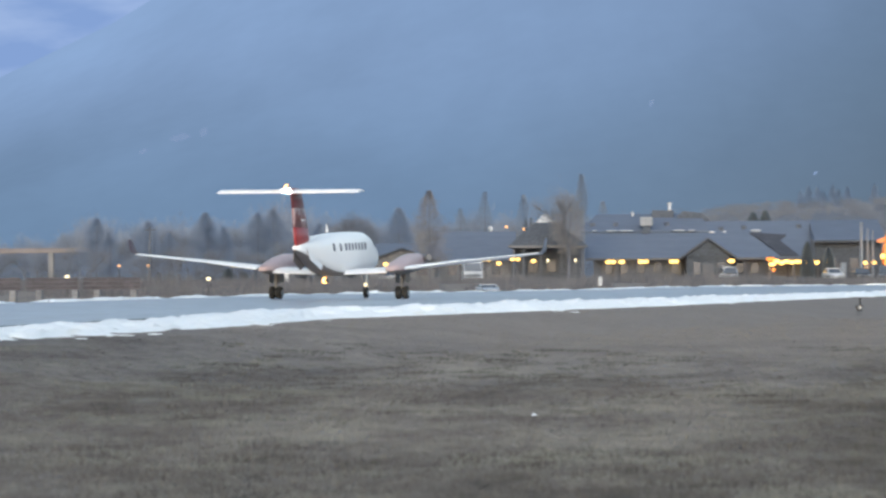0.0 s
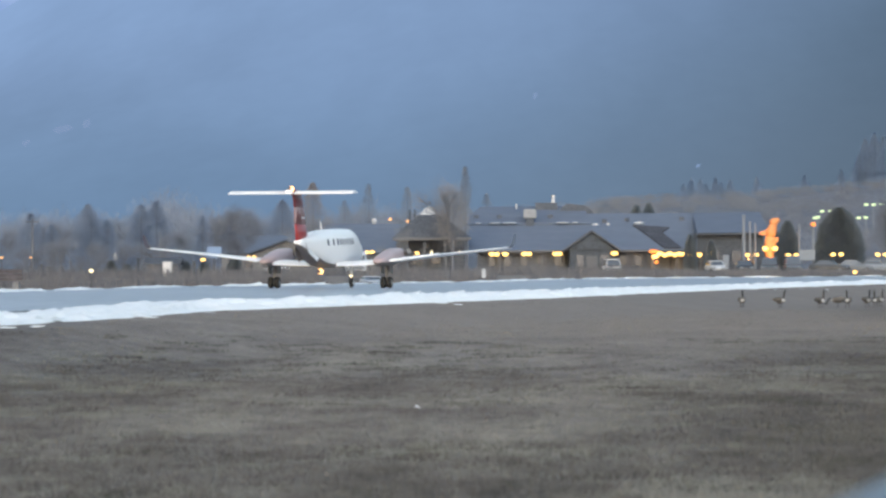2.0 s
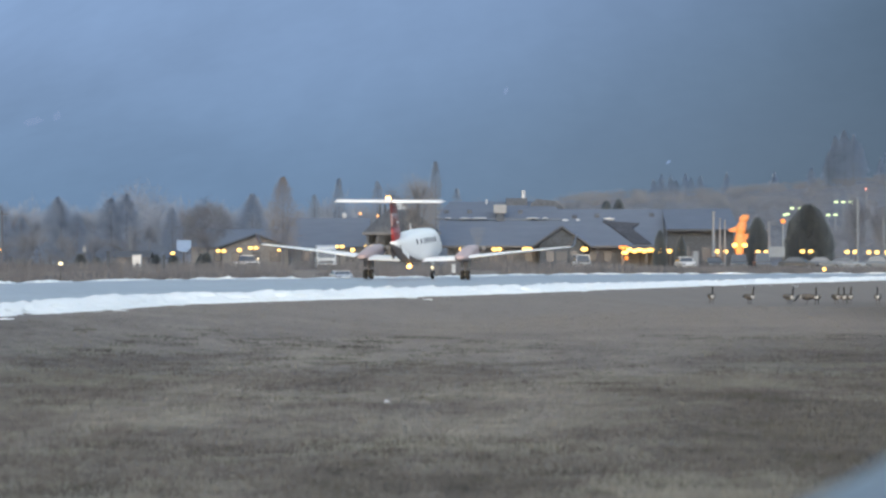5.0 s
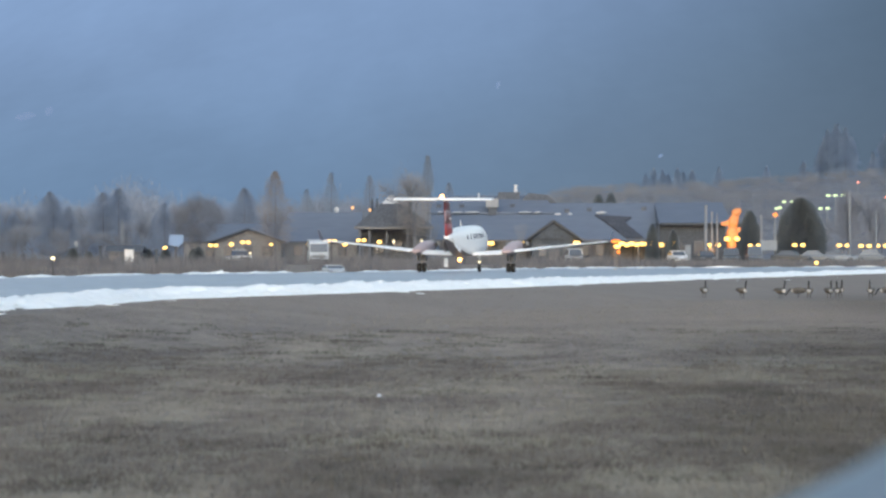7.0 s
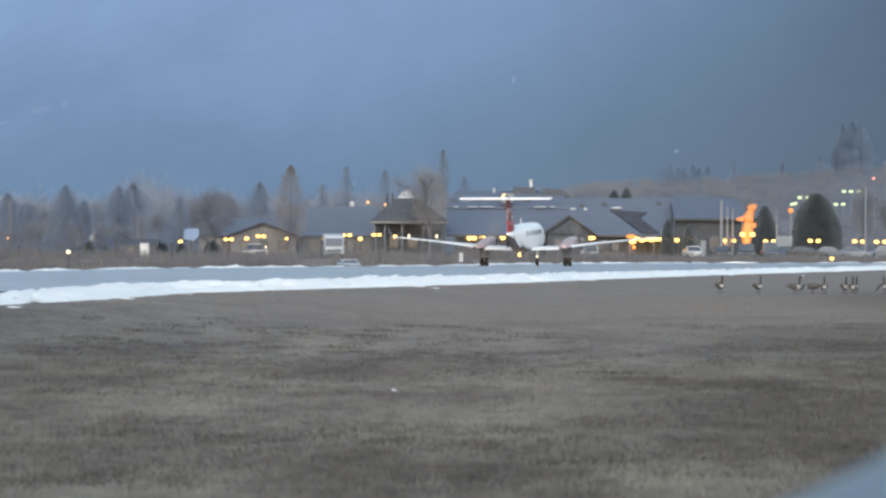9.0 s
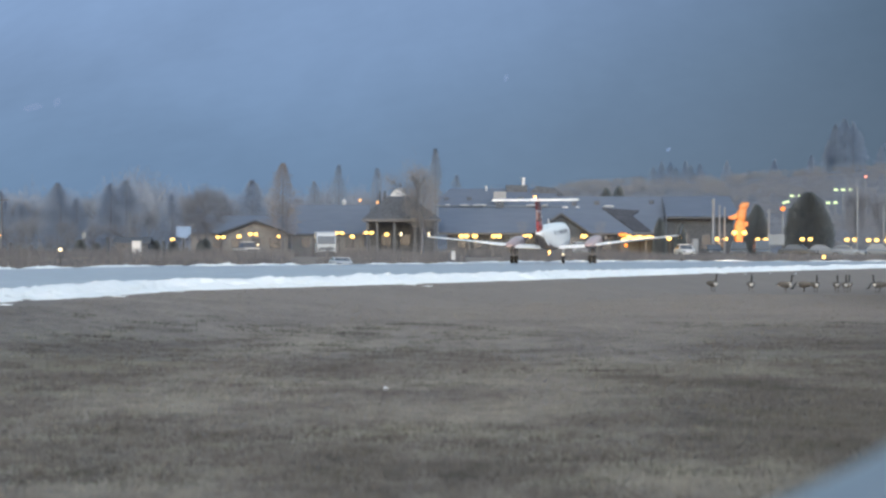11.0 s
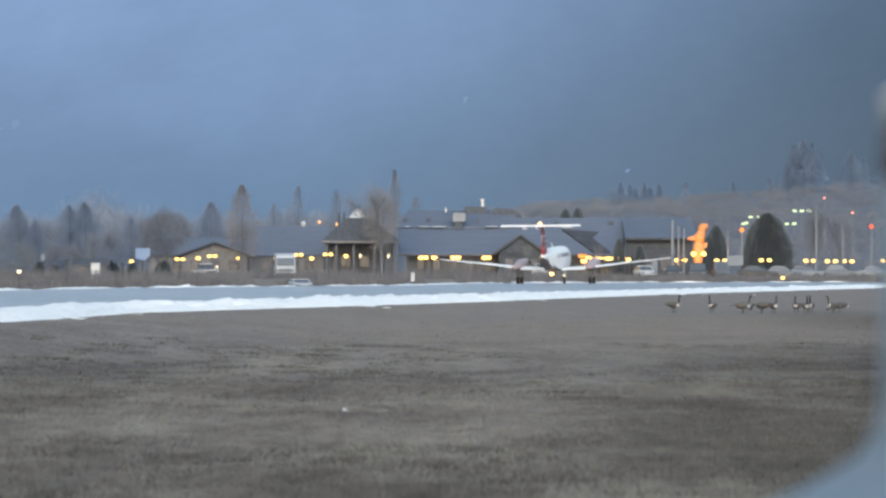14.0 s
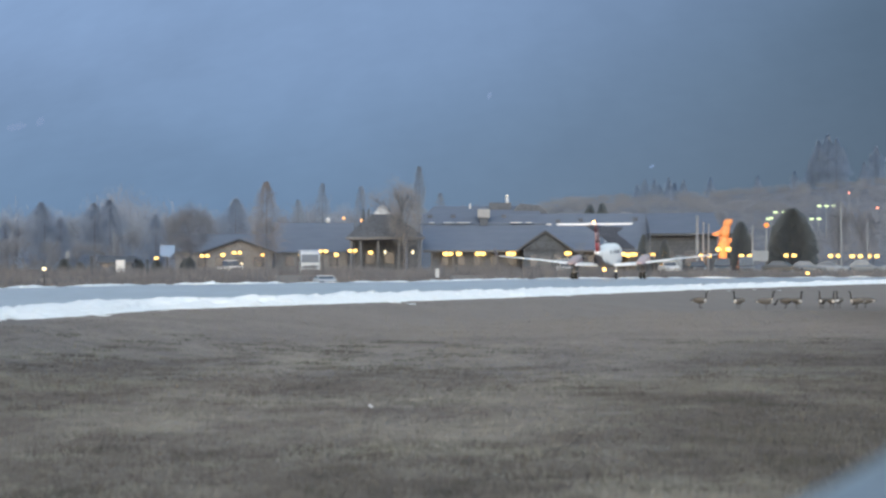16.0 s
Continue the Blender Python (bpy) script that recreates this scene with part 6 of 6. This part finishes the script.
def pickup(m):
    c = empty("pickup_truck", "white pickup truck with a lit lamp by the cabin", "pickup truck", m=m)
    body = part("body", box(box(bmesh.new(), -1.0, 1.0, -2.7, -0.9, 0.45, 1.15, 0.08), -1.0, 1.0, -0.9, 2.7, 0.5, 1.1, 0.05), P["white"], c)
    part("cab", loft(bmesh.new(), [[(-0.92, -1.3, 1.12), (0.92, -1.3, 1.12), (0.92, 0.7, 1.12), (-0.92, 0.7, 1.12)], [(-0.75, -0.7, 1.85), (0.75, -0.7, 1.85), (0.75, 0.5, 1.85), (-0.75, 0.5, 1.85)]]), M["glass_dark"], body, "dark cab windows")
    part("roof", box(bmesh.new(), -0.78, 0.78, -0.75, 0.55, 1.84, 1.92, 0.03), P["white"], body)
    part("grille", box(bmesh.new(), -0.7, 0.7, -2.74, -2.69, 0.65, 0.95, 0.02), M["metal_dark"], body)
    for s in (-1, 1):
        for y in (-1.8, 1.7):
            w = part("wheel", wheel_mesh(0.38, 0.25), M["rubber"], c, smooth=True)
            w.location = (s * 0.88, y, 0.38)
            part("rim", tube(bmesh.new(), (-0.13, 0, 0), (0.13, 0, 0), 0.22, None, 12), M["metal_pale"], w)
    part("work_lamp", ball(bmesh.new(), (1.1, -1.5, 1.5), 0.14), M["lamp_pale"], body, "lit work lamp", smooth=True)


pickup(stand(-21.9, 378, 20) @ Matrix.Diagonal((0.85, 0.85, 0.85, 1)))


def motorhome(m):
    c = empty("camper_van", "white camper van with a dark windscreen, nose out", "camper van", m=m)
    bm = bmesh.new()
    loft(bm, [[(-w, y, z0), (w, y, z0), (w, y, z1), (w * 0.94, y, z1 + 0.1), (-w * 0.94, y, z1 + 0.1), (-w, y, z1)] for y, w, z0, z1 in ((-3.6, 1.12, 0.5, 1.3), (-3.5, 1.2, 0.42, 1.5), (-3.1, 1.22, 0.4, 2.6), (-2.7, 1.22, 0.4, 2.85), (3.5, 1.22, 0.4, 2.9), (3.6, 1.18, 0.5, 2.8))])
    body = part("body", bm, P["camper"], c)
    part("windscreen", loft(bmesh.new(), [[(-1.08, -3.65, 1.48), (1.08, -3.65, 1.48), (1.08, -3.28, 2.42), (-1.08, -3.28, 2.42)], [(-1.05, -3.47, 1.5), (1.05, -3.47, 1.5), (1.05, -3.1, 2.45), (-1.05, -3.1, 2.45)]]), M["glass_dark"], body, "wide dark windscreen")
    part("grille", box(bmesh.new(), -0.8, 0.8, -3.68, -3.59, 0.78, 1.12, 0.02), P["grey"], body, "grey grille")
    part("bumper", box(bmesh.new(), -1.15, 1.15, -3.72, -3.6, 0.42, 0.62, 0.04), M["metal_dark"], body)
    for s in (-1, 1):
        part("headlight", box(bmesh.new(), s * 0.9 - 0.17, s * 0.9 + 0.17, -3.64, -3.56, 0.82, 1.04, 0.03), M["metal_pale"], body)
        part("mirror", box(bmesh.new(), s * 1.38 - 0.1, s * 1.38 + 0.1, -3.3, -3.15, 1.6, 2.1, 0.03), M["metal_dark"], body)
        for y in (-2.3, 2.2):
            w = part("wheel", wheel_mesh(0.4, 0.26), M["rubber"], c, smooth=True)
            w.location = (s * 1.05, y, 0.4)
            part("rim", tube(bmesh.new(), (-0.135, 0, 0), (0.135, 0, 0), 0.24, None, 12), M["metal_pale"], w)
    return c


motorhome(stand(-13.15, 379, 4) @ Matrix.Diagonal((0.89, 0.89, 0.93, 1)))


# ---- geese on the field ----
M["goose_body"] = material("brown_goose_feathers", (0.098, 0.09, 0.084), 0.8, vary=0.25, scale=8, fine=40)
M["goose_black"] = material("black_goose_feathers", (0.02, 0.02, 0.02), 0.7, vary=0.1)
M["goose_white"] = material("white_goose_feathers", (0.42, 0.41, 0.40), 0.8, vary=0.06)
M["goose_leg"] = material("dark_goose_leg", (0.04, 0.035, 0.03), 0.7, vary=0.1)


def goose(neck):
    """A Canada goose facing +y; neck: 1 raised, 0 low."""
    g = empty("goose", "brown goose with a black neck " + ("raised" if neck > 0.5 else "lowered to graze") + " on grass", "goose", "flock of geese on the grass")
    bm = bmesh.new()
    rings = []
    for y, w, z0, z1 in ((0.26, 0.03, 0.33, 0.40), (0.2, 0.09, 0.25, 0.43), (0.08, 0.135, 0.20, 0.455), (-0.08, 0.14, 0.20, 0.45), (-0.22, 0.11, 0.245, 0.42), (-0.34, 0.05, 0.30, 0.38), (-0.40, 0.02, 0.325, 0.35)):
        rings.append([(w * math.cos(2 * math.pi * i / 12), y, (z0 + z1) / 2 + (z1 - z0) / 2 * math.sin(2 * math.pi * i / 12)) for i in range(12)])
    loft(bm, rings)
    body = part("body", bm, M["goose_body"], g, smooth=True)
    part("breast", ball(bmesh.new(), (0, 0.185, 0.335), 0.085, 0.085, 0.095, 10, 8), M["goose_white"], body, "pale breast", smooth=True)
    part("rump", ball(bmesh.new(), (0, -0.30, 0.31), 0.07, 0.09, 0.05, 10, 8), M["goose_white"], body, "white rump", smooth=True)
    part("tail", loft(bmesh.new(), [[(-0.04, -0.34, 0.34), (0.04, -0.34, 0.34), (0.04, -0.34, 0.36), (-0.04, -0.34, 0.36)], [(-0.06, -0.48, 0.32), (0.06, -0.48, 0.32), (0.06, -0.48, 0.33), (-0.06, -0.48, 0.33)]]), M["goose_black"], body)
    for s in (-1, 1):
        part("wing", ball(bmesh.new(), (s * 0.115, -0.08, 0.36), 0.04, 0.24, 0.085, 10, 8), M["goose_body"], body, smooth=True)
        part("leg", tube(tube(bmesh.new(), (s * 0.06, -0.02, 0.24), (s * 0.06, 0.0, 0.01), 0.013, None, 6), (s * 0.06, -0.02, 0.012), (s * 0.06, 0.08, 0.012), 0.02, 0.03, 6), M["goose_leg"], g)
    pts = [(0.2, 0.38), (0.25, 0.48), (0.26, 0.58), (0.27, 0.67)] if neck > 0.5 else [(0.2, 0.36), (0.31, 0.38), (0.40, 0.28), (0.44, 0.15)]
    bm = bmesh.new()
    for (a, b), (c, d) in zip(pts, pts[1:]):
        tube(bm, (0, a, b), (0, c, d), 0.035, 0.03, 8)
    nk = part("neck", bm, M["goose_black"], g, "slim black neck", smooth=True)
    hy, hz = pts[-1]
    part("head", ball(bmesh.new(), (0, hy + 0.025, hz + 0.02), 0.034, 0.055, 0.036, 10, 8), M["goose_black"], nk, smooth=True)
    part("cheek", ball(bmesh.new(), (0, hy + 0.01, hz + 0.005), 0.037, 0.022, 0.025, 8, 6), M["goose_white"], nk, "white cheek patch", smooth=True)
    part("bill", tube(bmesh.new(), (0, hy + 0.07, hz + 0.015), (0, hy + 0.125, hz + 0.0), 0.018, 0.008, 6), M["goose_black"], nk)
    return g


def flock():
    up, low = goose(1), goose(0)
    # place, heading at the start and the end, raised neck or not, steps taken along x early on and late
    rows = ((10.48, 132, 178, 235, 1, -0.03, 0.18), (12.05, 133, 215, 140, 1, -0.03, 0.16), (13.42, 132, 200, 265, 1, 0.08, -0.2), (14.2, 133, 85, 60, 0, 0.08, -0.12), (14.55, 132, 165, 205, 1, 0.0, -0.1),
            (15.40, 132.5, 195, 155, 1, -0.03, 0.04), (15.66, 132, 165, 190, 1, -0.03, 0.12), (15.98, 134, 190, 160, 1, 0.1, 0.3), (17.02, 132.5, 172, 110, 1, -0.03, -0.22), (17.2, 133.5, 100, 75, 0, 1.8, 0.08))
    out = []
    for i, (x, y, t0, t1, neck, d0, d1) in enumerate(rows):
        src = up if neck else low
        g = src if (i == 0 or i == 3) else copy_thing(src, Matrix())
        out.append((g, x, y, t0, t1, d0, d1))
    return out


geese = flock()


# ---- a near out-of-focus shape of unknown kind, modelled as a tank ----
def build_tank():
    t = empty("tank", "pale grey blurred foreground shape, modelled as a necked tank", "tank", m=pose(0.683, 3.6, -0.012))

    def turned(prof):
        bm = bmesh.new()
        loft(bm, [[(r * math.cos(2 * math.pi * i / 48), r * math.sin(2 * math.pi * i / 48), z) for i in range(48)] for r, z in prof])
        return bm
    # profile shaped to fit the blurred outline from the camera
    part("body", turned(((0.47, -0.755), (0.50, -0.72), (0.50, 0.42), (0.47, 0.50), (0.40, 0.555), (0.31, 0.595), (0.24, 0.63), (0.19, 0.66), (0.172, 0.69), (0.165, 0.73), (0.164, 0.97))), M["tank"], t, smooth=True)
    part("collar", turned(((0.158, 0.955), (0.167, 0.962), (0.167, 1.005), (0.158, 1.012))), M["tank_dark"], t, "dark collar", smooth=True)
    part("cap", turned(((0.150, 1.008), (0.166, 1.014), (0.166, 1.045), (0.15, 1.06), (0.10, 1.068))), M["tank_pale"], t, "pale cap", smooth=True)


M["tank"] = material("blue_grey_plastic", (0.155, 0.205, 0.27), 0.45, vary=0.05)
M["tank_dark"] = material("dark_rubber_collar", (0.09, 0.09, 0.10), 0.7, vary=0.1)
M["tank_pale"] = material("pale_plastic_cap", (0.37, 0.39, 0.43), 0.5, vary=0.05)
build_tank()
b = empty("litter", "scrap of white paper on the grass", "litter", m=pose(-0.64, 38.5, ground_z(-0.64, 38.5) + 0.03, 20, 10, 30))
part("scrap", loft(bmesh.new(), [[(-0.06, -0.04, 0), (0.02, -0.05, 0.02), (0.07, 0.01, 0), (0.0, 0.05, 0.015)], [(-0.06, -0.04, 0.006), (0.02, -0.05, 0.026), (0.07, 0.01, 0.006), (0.0, 0.05, 0.021)]]), P["white"], b)


def motions():
    rows = []
    for t, dip, lean in SWAYS:
        x, y = runway_place(float(np.interp(t, [r[0] for r in RUN], [r[1] for r in RUN])), LANE)
        rows.append((t, pose(x, y, 0, -dip, lean, -HEADING)))
    walk(plane, rows)
    # wheels roll with the distance run, propellers spin
    ts = [i / FPS for i in range(0, 16 * FPS + 1)]
    run = [float(np.interp(t, [r[0] for r in RUN], [r[1] for r in RUN])) for t in ts]
    for ob in plane.children:
        kind = ob.name.split(".")[0]
        if kind in ("wheel", "nose_wheel"):
            r = ob.location.z
            # the nose wheel stays on the asphalt while the strut gives
            give = [ob.location.y * math.sin(radians(float(np.interp(t, [q[0] for q in SWAYS], [q[1] for q in SWAYS])))) for t in ts]
            walk(ob, [(t, Matrix.Translation(ob.location + Vector((0, 0, g))) @ Matrix.Rotation(-(s - run[0]) / r, 4, "X")) for t, s, g in zip(ts, run, give)])
        elif kind in ("belly_beacon_lamp", "tail_beacon"):
            # one turn in 1.13 s; the lens looks back along the runway at 0.38 s
            at, steps = Matrix.Translation(ob.location), [0.2 * k for k in range(81)]
            walk(ob, [(t, at @ Matrix.Rotation(2 * math.pi * (t - 0.38) / 1.13, 4, "Z")) for t in steps])
        elif kind == "tail_strobe":
            # one turn in 1.16 s; its narrow beam sweeps past the camera at 15.0 s
            at, steps = Matrix.Translation(ob.location), [0.2 * k for k in range(81)]
            walk(ob, [(t, at @ Matrix.Rotation(2 * math.pi * (t - 15.0) / 1.16 + radians(STROBE_AIM), 4, "Z")) for t in steps])
        elif kind == "propeller":
            at = Matrix.Translation(ob.location)
            walk(ob, [(t, at @ Matrix.Rotation(radians(84) * i, 4, "Y")) for i, t in enumerate(ts)])
    for g, x, y, t0, t1, d0, d1 in geese:
        z = ground_z(x, y) - 0.03
        walk(g, [(t, pose(x + d, y, z, 0, 0, t0 + k * (t1 - t0))) for t, d, k in ((0.0, d0, 0.0), (5.0, d0 * 0.8, 0.08), (7.5, d0 * 0.2, 0.15), (10.0, d1 * 0.15, 0.35), (13.0, d1 * 0.5, 0.68), (16.0, d1, 1.0))])


motions()
